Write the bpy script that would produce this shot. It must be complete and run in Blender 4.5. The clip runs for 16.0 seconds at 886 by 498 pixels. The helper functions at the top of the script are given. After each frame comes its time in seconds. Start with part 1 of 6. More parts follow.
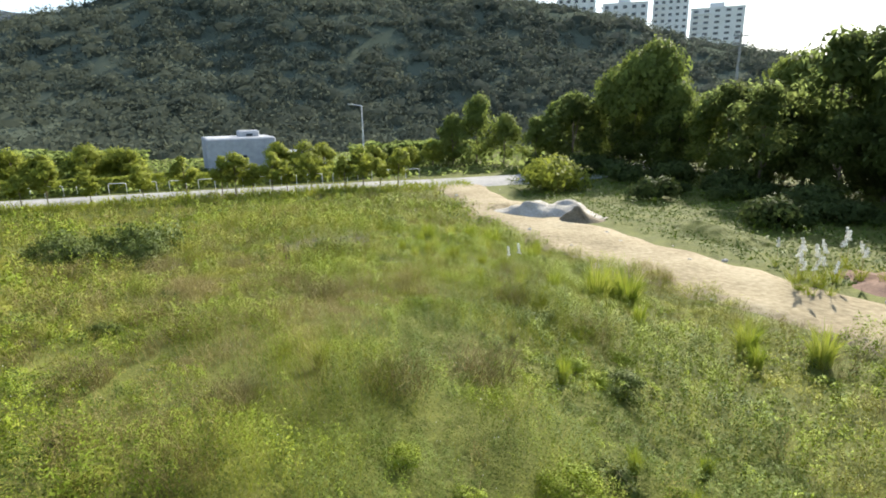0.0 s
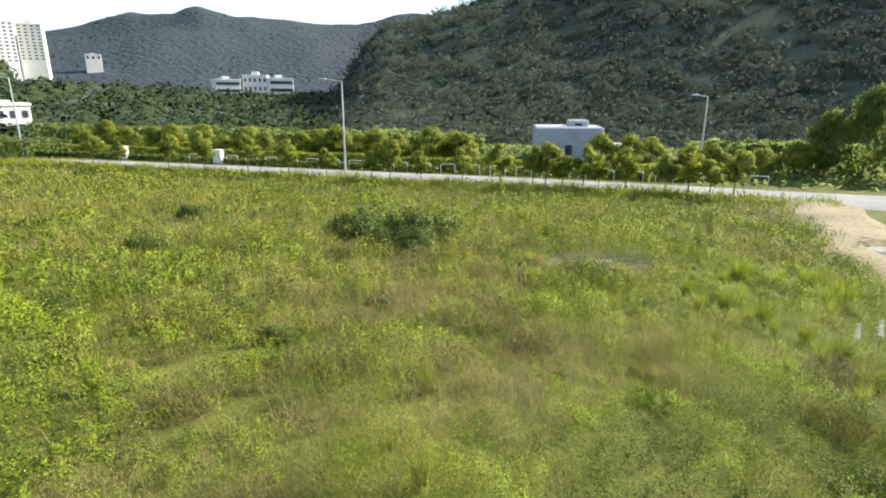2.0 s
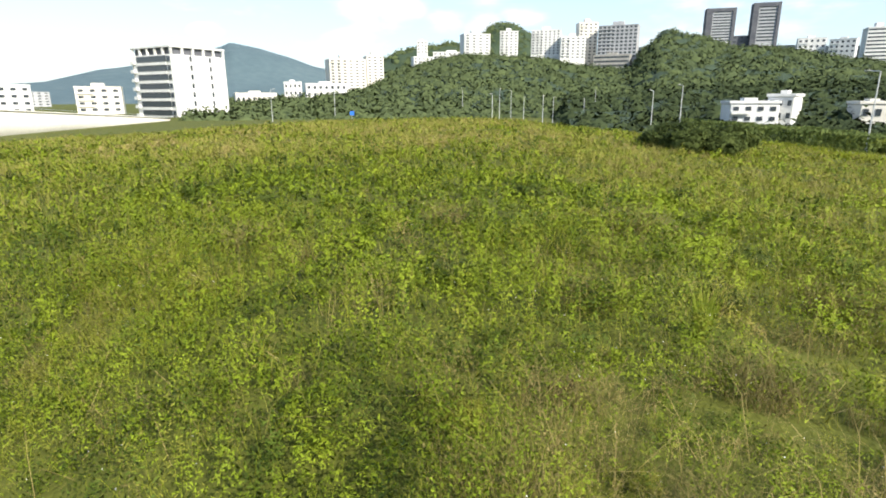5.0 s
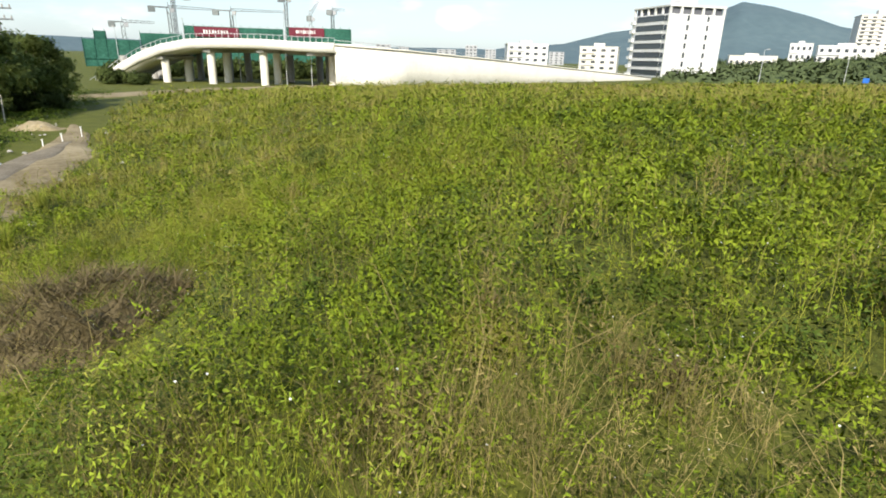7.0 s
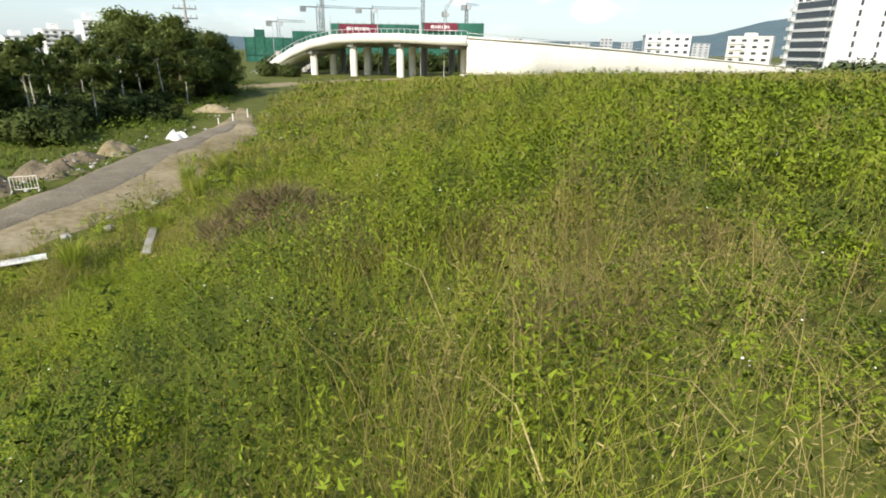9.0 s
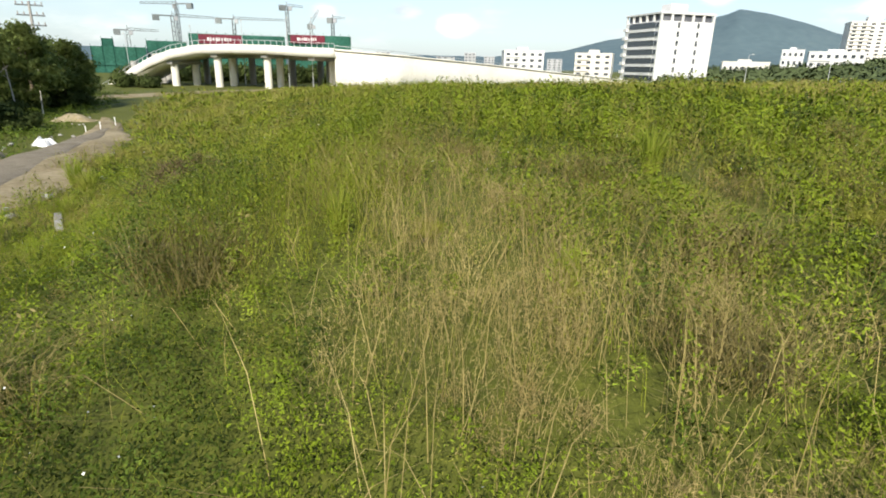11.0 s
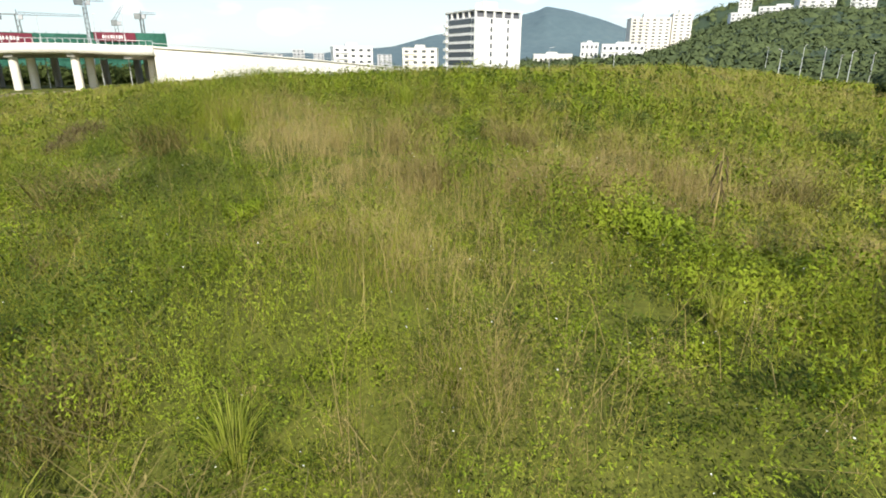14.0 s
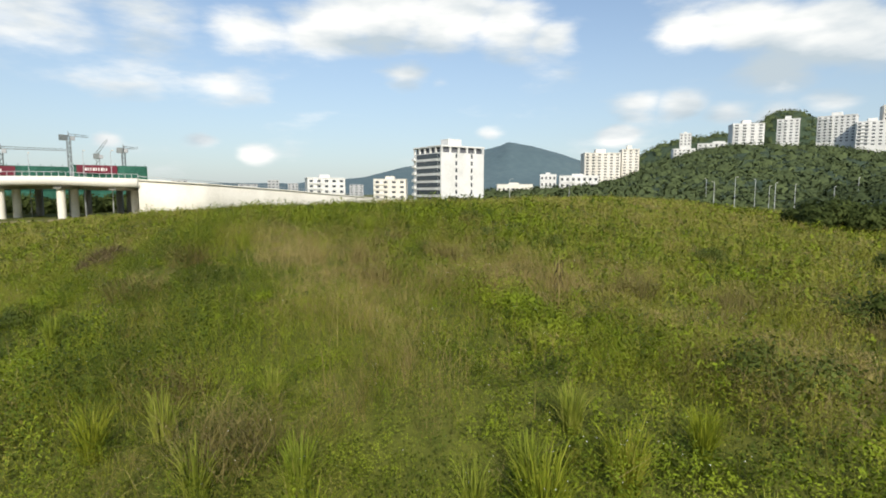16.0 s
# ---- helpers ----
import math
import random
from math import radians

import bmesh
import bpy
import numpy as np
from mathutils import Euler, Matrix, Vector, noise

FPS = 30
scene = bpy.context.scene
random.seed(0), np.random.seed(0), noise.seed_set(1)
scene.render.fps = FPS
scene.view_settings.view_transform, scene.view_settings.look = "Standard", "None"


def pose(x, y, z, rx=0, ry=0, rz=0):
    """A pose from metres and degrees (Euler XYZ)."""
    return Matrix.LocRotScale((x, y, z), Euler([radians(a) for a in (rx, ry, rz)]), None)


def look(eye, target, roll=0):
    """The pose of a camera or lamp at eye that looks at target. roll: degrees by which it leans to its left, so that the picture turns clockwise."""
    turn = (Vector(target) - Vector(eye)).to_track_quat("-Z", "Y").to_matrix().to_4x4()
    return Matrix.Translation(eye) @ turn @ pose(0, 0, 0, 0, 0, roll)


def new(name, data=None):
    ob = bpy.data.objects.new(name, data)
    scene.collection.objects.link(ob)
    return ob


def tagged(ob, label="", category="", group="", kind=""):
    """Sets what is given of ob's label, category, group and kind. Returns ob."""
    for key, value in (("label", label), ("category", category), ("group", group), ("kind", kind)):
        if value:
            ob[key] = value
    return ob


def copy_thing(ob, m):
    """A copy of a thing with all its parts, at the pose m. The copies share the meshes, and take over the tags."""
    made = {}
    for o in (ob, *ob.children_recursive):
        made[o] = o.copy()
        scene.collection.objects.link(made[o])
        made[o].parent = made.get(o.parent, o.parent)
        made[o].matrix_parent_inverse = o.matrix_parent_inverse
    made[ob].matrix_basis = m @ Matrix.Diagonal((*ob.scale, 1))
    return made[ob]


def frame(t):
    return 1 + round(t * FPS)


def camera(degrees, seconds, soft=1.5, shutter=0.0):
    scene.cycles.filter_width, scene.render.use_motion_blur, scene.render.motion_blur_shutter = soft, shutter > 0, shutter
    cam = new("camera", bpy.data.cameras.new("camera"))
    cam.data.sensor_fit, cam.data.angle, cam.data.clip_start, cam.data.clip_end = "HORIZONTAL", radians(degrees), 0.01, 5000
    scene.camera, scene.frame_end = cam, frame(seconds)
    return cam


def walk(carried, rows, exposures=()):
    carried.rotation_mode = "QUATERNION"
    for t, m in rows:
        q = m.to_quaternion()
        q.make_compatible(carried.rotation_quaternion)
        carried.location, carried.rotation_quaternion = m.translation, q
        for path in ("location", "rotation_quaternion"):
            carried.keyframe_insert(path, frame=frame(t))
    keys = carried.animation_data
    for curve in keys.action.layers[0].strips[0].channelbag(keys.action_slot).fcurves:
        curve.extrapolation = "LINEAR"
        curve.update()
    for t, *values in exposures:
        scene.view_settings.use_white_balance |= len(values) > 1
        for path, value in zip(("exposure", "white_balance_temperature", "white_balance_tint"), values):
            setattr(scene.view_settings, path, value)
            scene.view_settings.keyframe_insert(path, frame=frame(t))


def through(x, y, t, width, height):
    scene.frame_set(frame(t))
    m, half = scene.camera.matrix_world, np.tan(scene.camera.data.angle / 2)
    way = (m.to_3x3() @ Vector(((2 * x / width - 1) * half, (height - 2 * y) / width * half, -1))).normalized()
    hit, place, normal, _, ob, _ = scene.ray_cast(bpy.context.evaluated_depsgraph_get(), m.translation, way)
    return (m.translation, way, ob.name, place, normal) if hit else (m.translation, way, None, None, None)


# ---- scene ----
# ---- camera ----
cam = camera(77.0, 16.0, soft=1.85)
PATH = [
    (0, 0.35, 0.1, 4.43, 4.6, -14.6, -0.85),
    (0.5, 0.82, 1.25, 4.41, 10.17, -14.79, -0.78),
    (1, 1.14, 2.35, 4.42, 18.42, -15.25, -0.89),
    (1.5, 1.13, 3.26, 4.47, 27.08, -15.5, -0.26),
    (2, 1.03, 4.12, 4.44, 38.66, -15.45, 0.16),
    (2.5, 0.74, 4.93, 4.34, 48.57, -15.49, 1.14),
    (3, 0.62, 5.45, 4.32, 60.25, -15.44, 0.92),
    (3.5, 0.69, 5.72, 4.2, 72.34, -15.8, 1.11),
    (4, 0.65, 6.01, 3.95, 85.68, -15.83, 1.07),
    (4.5, 0.51, 6.1, 3.65, 100.52, -15.27, -1.3),
    (5, 0.26, 6.04, 3.4, 113.65, -14.94, -0.27),
    (5.2, 0.13, 6.04, 3.3, 119.04, -14.49, -0.66),
    (7.3, -2.4, 7.46, 2.32, 164.03, -19.26, 1.43),
    (7.5, -2.38, 7.56, 2.25, 167.11, -19.3, 1.27),
    (8, -2.21, 7.79, 2.13, 173.92, -19.5, 1.65),
    (8.5, -2.06, 8.23, 2.08, 174.16, -19.53, 2.24),
    (8.7, -2.01, 8.44, 2.07, 173.28, -19.6, 1.71),
    (10.8, -1.49, 12.16, 1.96, 162.81, -18.073, 1.11),
    (11, -1.39, 12.49, 1.94, 159.16, -18.15, 1.36),
    (11.5, -1.09, 13.31, 1.87, 151.37, -19, 1.72),
    (12, -0.81, 14.21, 1.85, 148.72, -19.26, 1.42),
    (12.5, -0.5, 15.08, 1.84, 147.41, -19.91, 0.05),
    (13, -0.04, 16.05, 1.78, 144.83, -19.19, 0.5),
    (13.5, 0.42, 16.98, 1.63, 144.02, -18.55, 1.03),
    (14, 0.81, 17.94, 1.65, 143.17, -18.31, 0.17),
    (14.5, 1.26, 18.79, 1.69, 141.44, -16.73, -0.58),
    (15, 1.74, 19.67, 1.76, 141.6, -11.183, -0.34),
    (15.5, 2.17, 20.41, 1.84, 141.25, -7.49, -0.1),
    (16, 2.65, 21.15, 1.89, 140.11, -5.67, 0.1),

]


def view(x, y, z, yaw, pitch, roll):
    a, b = radians(yaw), radians(pitch)
    return look((x, y, z), (x - math.sin(a) * math.cos(b), y + math.cos(a) * math.cos(b), z + math.sin(b)), roll)


walk(cam, [(t, view(*row)) for t, *row in PATH],
     exposures=[(0.0, 1.12), (1.5, 1.15), (2.5, 1.08), (4.0, 1.0), (5.0, 0.72), (7.5, 0.48), (8.5, 0.45), (11.0, 0.42), (12.5, 0.45), (14.0, 0.56), (14.5, 0.56), (15.2, 0.35), (16.0, 0.02)])

# ---- sky, sun ----
SUN_AZ, SUN_EL = -28.0, 34.0        # azimuth counted to the left from +y


def bearing(az, d, x0=0.0, y0=8.0):
    a = radians(az)
    return x0 - math.sin(a) * d, y0 + math.cos(a) * d


def world_sky():
    w = bpy.data.worlds.new("sky")
    scene.world = w
    w.use_nodes = True
    nt = w.node_tree
    nt.nodes.clear()
    out = nt.nodes.new("ShaderNodeOutputWorld")
    bg = nt.nodes.new("ShaderNodeBackground")
    sky = nt.nodes.new("ShaderNodeTexSky")
    sky.sky_type = "NISHITA"
    sky.sun_disc = False
    sky.sun_elevation = radians(SUN_EL)
    sky.sun_rotation = radians(-SUN_AZ)
    sky.dust_density, sky.air_density, sky.ozone_density = 1.0, 1.0, 1.6
    coord = nt.nodes.new("ShaderNodeTexCoord")
    stretch = nt.nodes.new("ShaderNodeMapping")
    stretch.inputs["Scale"].default_value = (1.0, 1.0, 3.2)
    nt.links.new(coord.outputs["Generated"], stretch.inputs["Vector"])
    big = nt.nodes.new("ShaderNodeTexNoise")
    big.inputs["Scale"].default_value, big.inputs["Detail"].default_value = 5.5, 9.0
    big.inputs["Roughness"].default_value = 0.56
    nt.links.new(stretch.outputs[0], big.inputs["Vector"])
    # cumulus heaps, each a soft round region of the sky filled by the noise

    def heaps(regions):
        total = None
        for az, el, size, power in regions:
            a, e = radians(az), radians(el)
            flat = nt.nodes.new("ShaderNodeVectorMath")
            flat.operation = "SUBTRACT"
            flat.inputs[1].default_value = (-math.sin(a) * math.cos(e), math.cos(a) * math.cos(e), math.sin(e))
            nt.links.new(coord.outputs["Generated"], flat.inputs[0])
            squash = nt.nodes.new("ShaderNodeVectorMath")
            squash.operation = "MULTIPLY"
            squash.inputs[1].default_value = (1.0, 1.0, 1.9)
            nt.links.new(flat.outputs[0], squash.inputs[0])
            length = nt.nodes.new("ShaderNodeVectorMath")
            length.operation = "LENGTH"
            nt.links.new(squash.outputs[0], length.inputs[0])
            ramp = nt.nodes.new("ShaderNodeMapRange")
            ramp.interpolation_type = "SMOOTHSTEP"
            ramp.inputs["From Min"].default_value, ramp.inputs["From Max"].default_value = math.tan(radians(size)), 0.0
            ramp.inputs["To Max"].default_value = power
            nt.links.new(length.outputs["Value"], ramp.inputs["Value"])
            if total is None:
                total = ramp.outputs[0]
            else:
                m = nt.nodes.new("ShaderNodeMath")
                m.operation = "MAXIMUM"
                nt.links.new(total, m.inputs[0]), nt.links.new(ramp.outputs[0], m.inputs[1])
                total = m.outputs[0]
        return total

    total = heaps(((150.5, 16.5, 8.0, 1.0), (145, 17.0, 9.0, 1.1), (139.5, 16.6, 9.5, 1.15), (134, 15.8, 8.0, 1.1), (129.6, 15.0, 5.0, 1.0), (143.5, 11.4, 4.6, .85), (140.5, 11.0, 3.0, .6),
                   (116.5, 14.2, 5.0, .85), (112, 14.2, 7.0, 1.0), (107, 13.0, 8.0, 1.05), (102, 12.0, 8.0, 1.0), (97, 12.5, 9.0, .9), (110, 10.8, 6.0, .8),
                   (121.6, 8.4, 4.4, .95), (117.5, 8.2, 4.0, .95), (123.0, 5.6, 3.0, 1.0), (113.5, 7.2, 3.6, .8), (109.6, 6.6, 3.6, .8), (105.5, 7.6, 3.6, .75), (135.6, 6.0, 2.6, .8),
                   (158.6, 3.6, 2.9, 1.0), (163.2, 5.0, 2.4, .7), (170.9, 4.6, 1.8, .85), (175, 14, 9, .7), (167, 14.8, 8, .72), (159.5, 15, 7, .72), (170, 9.4, 8, .5), (160, 9.8, 7, .45)))
    under = heaps(((147, 13.6, 6.0, .7), (140, 12.8, 6.5, .8), (133.5, 12.2, 5.0, .75), (112, 11.0, 7.0, .9), (105, 10.0, 7.5, .95), (98, 9.6, 8.0, .9), (117, 7.0, 4.0, .5), (142.8, 10.2, 3.4, .6)))
    stir = nt.nodes.new("ShaderNodeMapRange")
    stir.inputs["From Min"].default_value, stir.inputs["From Max"].default_value = 0.3, 0.7
    stir.inputs["To Min"].default_value, stir.inputs["To Max"].default_value = -0.4, 0.4
    nt.links.new(big.outputs["Fac"], stir.inputs["Value"])
    add = nt.nodes.new("ShaderNodeMath")
    add.operation = "ADD"
    nt.links.new(stir.outputs[0], add.inputs[0]), nt.links.new(total, add.inputs[1])
    edge = nt.nodes.new("ShaderNodeMapRange")
    edge.interpolation_type = "SMOOTHSTEP"
    edge.inputs["From Min"].default_value, edge.inputs["From Max"].default_value = 0.05, 0.75
    nt.links.new(add.outputs[0], edge.inputs["Value"])
    # whiter towards the skyline
    sep = nt.nodes.new("ShaderNodeSeparateXYZ")
    nt.links.new(coord.outputs["Generated"], sep.inputs[0])
    low = nt.nodes.new("ShaderNodeMapRange")
    low.inputs["From Min"].default_value, low.inputs["From Max"].default_value = 0.42, 0.0
    low.inputs["To Max"].default_value = 0.68
    nt.links.new(sep.outputs["Z"], low.inputs["Value"])
    haze = nt.nodes.new("ShaderNodeMix")
    haze.data_type = "RGBA"
    haze.inputs[7].default_value = (3.2, 3.85, 4.35, 1)
    nt.links.new(low.outputs[0], haze.inputs[0]), nt.links.new(sky.outputs[0], haze.inputs[6])
    grey = nt.nodes.new("ShaderNodeTexNoise")
    grey.inputs["Scale"].default_value, grey.inputs["Detail"].default_value = 6.0, 5.0
    nt.links.new(stretch.outputs[0], grey.inputs["Vector"])
    shade = nt.nodes.new("ShaderNodeMix")
    shade.data_type = "RGBA"
    shade.inputs[6].default_value, shade.inputs[7].default_value = CLOUD_GREY, CLOUD_WHITE
    lift = nt.nodes.new("ShaderNodeMapRange")
    lift.inputs["From Min"].default_value, lift.inputs["From Max"].default_value = 0.3, 0.6
    nt.links.new(grey.outputs["Fac"], lift.inputs["Value"])
    dim = nt.nodes.new("ShaderNodeMath")
    dim.operation, dim.use_clamp = "SUBTRACT", True
    nt.links.new(lift.outputs[0], dim.inputs[0]), nt.links.new(under, dim.inputs[1])
    nt.links.new(dim.outputs[0], shade.inputs[0])
    mix = nt.nodes.new("ShaderNodeMix")
    mix.data_type = "RGBA"
    nt.links.new(edge.outputs[0], mix.inputs[0])
    nt.links.new(haze.outputs[2], mix.inputs[6]), nt.links.new(shade.outputs[2], mix.inputs[7])
    nt.links.new(mix.outputs[2], bg.inputs["Color"])
    bg.inputs["Strength"].default_value = 0.15
    nt.links.new(bg.outputs[0], out.inputs[0])


CLOUD_GREY, CLOUD_WHITE = (3.7, 4.3, 4.7, 1), (7.0, 7.0, 6.8, 1)
world_sky()
sun = new("sun", bpy.data.lights.new("sun", "SUN"))
sun.data.energy, sun.data.angle, sun.data.color = 4.9, radians(0.6), (1.0, 0.93, 0.8)
sx, sy = bearing(SUN_AZ, 100, 0, 0)
sun.matrix_world = look((sx, sy, 100 * math.tan(radians(SUN_EL))), (0, 0, 0))

# ---- materials ----


def ramp_of(nt, stops):
    r = nt.nodes.new("ShaderNodeValToRGB")
    while len(r.color_ramp.elements) < len(stops):
        r.color_ramp.elements.new(0.5)
    for e, (p, c) in zip(r.color_ramp.elements, stops):
        e.position, e.color = p, (*c, 1)
    return r


def material(name, colours, scale=1.0, fine=12.0, rough=0.9, bump=0.3, metal=0.0, bump_scale=None, distance=0.05):
    """A matt surface with two scales of variation: colours is a dark-to-light list."""
    m = bpy.data.materials.new(name)
    m.use_nodes = True
    nt = m.node_tree
    b = nt.nodes["Principled BSDF"]
    geo = nt.nodes.new("ShaderNodeNewGeometry")
    n1, n2 = nt.nodes.new("ShaderNodeTexNoise"), nt.nodes.new("ShaderNodeTexNoise")
    n1.inputs["Scale"].default_value, n2.inputs["Scale"].default_value = scale, scale * fine
    n1.inputs["Detail"].default_value, n2.inputs["Detail"].default_value = 3, 6
    for n in (n1, n2):
        nt.links.new(geo.outputs["Position"], n.inputs["Vector"])
    mix = nt.nodes.new("ShaderNodeMix")
    mix.inputs[0].default_value = 0.5
    nt.links.new(n1.outputs["Fac"], mix.inputs[2]), nt.links.new(n2.outputs["Fac"], mix.inputs[3])
    k = len(colours)
    r = ramp_of(nt, [(0.32 + 0.36 * i / max(1, k - 1), c) for i, c in enumerate(colours)])
    nt.links.new(mix.outputs[0], r.inputs[0])
    nt.links.new(r.outputs[0], b.inputs["Base Color"])
    b.inputs["Roughness"].default_value, b.inputs["Metallic"].default_value = rough, metal
    b.inputs["Specular IOR Level"].default_value = 0.25
    if bump:
        bp = nt.nodes.new("ShaderNodeBump")
        bp.inputs["Strength"].default_value, bp.inputs["Distance"].default_value = bump, distance
        nt.links.new(n2.outputs["Fac"], bp.inputs["Height"])
        nt.links.new(bp.outputs[0], b.inputs["Normal"])
    return m


def leaf_material(name, colours, patch=0.7, through=0.35, spread=0.34, gloss=0.2):
    """Leaves: each leaf takes its own tone, and the tone drifts from patch to patch."""
    m = bpy.data.materials.new(name)
    m.use_nodes = True
    nt = m.node_tree
    b, out = nt.nodes["Principled BSDF"], nt.nodes["Material Output"]
    geo = nt.nodes.new("ShaderNodeNewGeometry")
    n = nt.nodes.new("ShaderNodeTexNoise")
    n.inputs["Scale"].default_value, n.inputs["Detail"].default_value = patch, 5
    n.inputs["Roughness"].default_value = 0.62
    nt.links.new(geo.outputs["Position"], n.inputs["Vector"])
    wide = nt.nodes.new("ShaderNodeMapRange")
    wide.inputs["From Min"].default_value, wide.inputs["From Max"].default_value = 0.3, 0.7
    nt.links.new(n.outputs["Fac"], wide.inputs["Value"])
    mix = nt.nodes.new("ShaderNodeMix")
    mix.inputs[0].default_value = spread
    nt.links.new(wide.outputs[0], mix.inputs[2]), nt.links.new(geo.outputs["Random Per Island"], mix.inputs[3])
    k = len(colours)
    r = ramp_of(nt, [(i / max(1, k - 1), c) for i, c in enumerate(colours)])
    nt.links.new(mix.outputs[0], r.inputs[0])
    nt.links.new(r.outputs[0], b.inputs["Base Color"])
    b.inputs["Roughness"].default_value = 0.65
    b.inputs["Specular IOR Level"].default_value = gloss
    tr = nt.nodes.new("ShaderNodeBsdfTranslucent")
    nt.links.new(r.outputs[0], tr.inputs["Color"])
    ms = nt.nodes.new("ShaderNodeMixShader")
    ms.inputs[0].default_value = through
    nt.links.new(b.outputs[0], ms.inputs[1]), nt.links.new(tr.outputs[0], ms.inputs[2])
    nt.links.new(ms.outputs[0], out.inputs["Surface"])
    return m


M_SOIL = material("field_soil", [(0.058, 0.068, 0.010), (0.09, 0.101, 0.014), (0.128, 0.138, 0.021)], 0.9, 14, bump=0.6)
M_LUSH = leaf_material("lush_leaves", [(0.105, 0.152, 0.009), (0.162, 0.222, 0.012), (0.216, 0.278, 0.017), (0.265, 0.32, 0.025)], patch=1.1, spread=0.12, through=0.14)
M_GREY = leaf_material("grey_green_leaves", [(0.11, 0.124, 0.015), (0.185, 0.196, 0.024), (0.268, 0.272, 0.038), (0.345, 0.342, 0.06)], patch=1.1, through=0.2, spread=.2)
M_STRAW = leaf_material("straw", [(0.15, 0.118, 0.04), (0.245, 0.195, 0.07), (0.355, 0.285, 0.11), (0.48, 0.4, 0.17)], through=0.12)
M_SEED = leaf_material("seed_heads", [(0.13, 0.135, 0.025), (0.2, 0.2, 0.04), (0.28, 0.265, 0.065), (0.36, 0.325, 0.1)], through=0.15)
M_LIGHT = leaf_material("light_tree_leaves", [(0.12, 0.16, 0.04), (0.2, 0.25, 0.056), (0.3, 0.35, 0.085)], patch=0.5, through=0.65)
M_BLADE = leaf_material("grass_blades", [(0.12, 0.16, 0.012), (0.21, 0.25, 0.018), (0.31, 0.335, 0.032), (0.42, 0.4, 0.08)])
M_BRIGHT = leaf_material("bright_tuft_blades", [(0.14, 0.2, 0.016), (0.22, 0.28, 0.026), (0.34, 0.37, 0.06), (0.45, 0.42, 0.12)], through=0.45)
M_MAUVE = leaf_material("withered_weeds", [(0.09, 0.076, 0.025), (0.155, 0.13, 0.042), (0.225, 0.19, 0.066), (0.31, 0.26, 0.1)], through=0.2)
M_RUST = leaf_material("dead_brown_leaves", [(0.05, 0.04, 0.018), (0.1, 0.078, 0.035), (0.16, 0.125, 0.058), (0.26, 0.205, 0.11)], through=0.1)
M_PETAL = leaf_material("white_petals", [(0.7, 0.7, 0.64), (0.85, 0.85, 0.8)], through=0.2)
M_BUSH = leaf_material("bush_leaves", [(0.045, 0.065, 0.014), (0.085, 0.115, 0.02), (0.14, 0.17, 0.03)], through=0.25)
M_TREE = leaf_material("street_tree_leaves", [(0.15, 0.18, 0.028), (0.25, 0.285, 0.042), (0.37, 0.4, 0.075)], patch=0.5, through=0.62)
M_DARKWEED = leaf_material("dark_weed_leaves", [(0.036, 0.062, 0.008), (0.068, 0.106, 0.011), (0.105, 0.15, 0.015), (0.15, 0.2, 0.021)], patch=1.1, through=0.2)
M_WOODS = leaf_material("wood_leaves", [(0.075, 0.108, 0.036), (0.13, 0.172, 0.052), (0.2, 0.246, 0.076), (0.27, 0.32, 0.1)], patch=0.12, through=0.84, gloss=0.05)
# greyed to match the hill's canopy, with haze painted into the colour
M_HILL = leaf_material("hazed_hill_leaves", [(0.075, 0.09, 0.066), (0.09, 0.105, 0.074), (0.105, 0.12, 0.084)], patch=0.05, through=0.04, gloss=0.0)
M_SCRUB = leaf_material("scrub_leaves", [(0.034, 0.048, 0.016), (0.058, 0.08, 0.024), (0.088, 0.115, 0.034), (0.125, 0.15, 0.046)], patch=0.5, through=0.35, gloss=0.05)
M_FARHILL = material("far_hill_forest", [(0.035, 0.055, 0.032), (0.045, 0.07, 0.04), (0.06, 0.085, 0.05)], 0.1, 9, bump=0.5, distance=2)
# distance haze is put into the ridge's bluish base colour
M_RIDGE = material("hazed_ridge_forest", [(0.029, 0.042, 0.047), (0.034, 0.048, 0.052), (0.04, 0.055, 0.057)], 0.012, 12, bump=0.8, distance=5)
# paler and bluer still: painted haze for the far mountains
M_MOUNT = material("hazed_mountain_forest", [(0.075, 0.115, 0.13), (0.09, 0.135, 0.15), (0.11, 0.155, 0.165)], 0.004, 8, bump=0.3, distance=20)
M_BARK = material("bark", [(0.08, 0.06, 0.04), (0.16, 0.13, 0.09), (0.24, 0.2, 0.15)], 6, 5, bump=0.6, distance=0.02)
M_PALEBARK = material("pale_bark", [(0.3, 0.28, 0.23), (0.42, 0.4, 0.34), (0.54, 0.51, 0.45)], 6, 5, bump=0.4, distance=0.02)
M_SAND = material("sandy_track", [(0.14, 0.108, 0.055), (0.215, 0.172, 0.095), (0.285, 0.235, 0.14), (0.35, 0.298, 0.19)], 0.35, 12, bump=0.6, distance=0.06)
M_PALESAND = material("pale_sand", [(0.27, 0.245, 0.195), (0.38, 0.35, 0.29), (0.48, 0.45, 0.385)], 0.8, 12, bump=0.6, distance=0.05)
M_GRAVEL = material("grey_gravel", [(0.13, 0.108, 0.072), (0.2, 0.17, 0.12), (0.28, 0.245, 0.18)], 1.2, 12, bump=0.8)
M_ROAD = material("pale_concrete_road", [(0.19, 0.19, 0.175), (0.26, 0.255, 0.24), (0.33, 0.325, 0.3)], 0.4, 12, bump=0.2, distance=0.01)
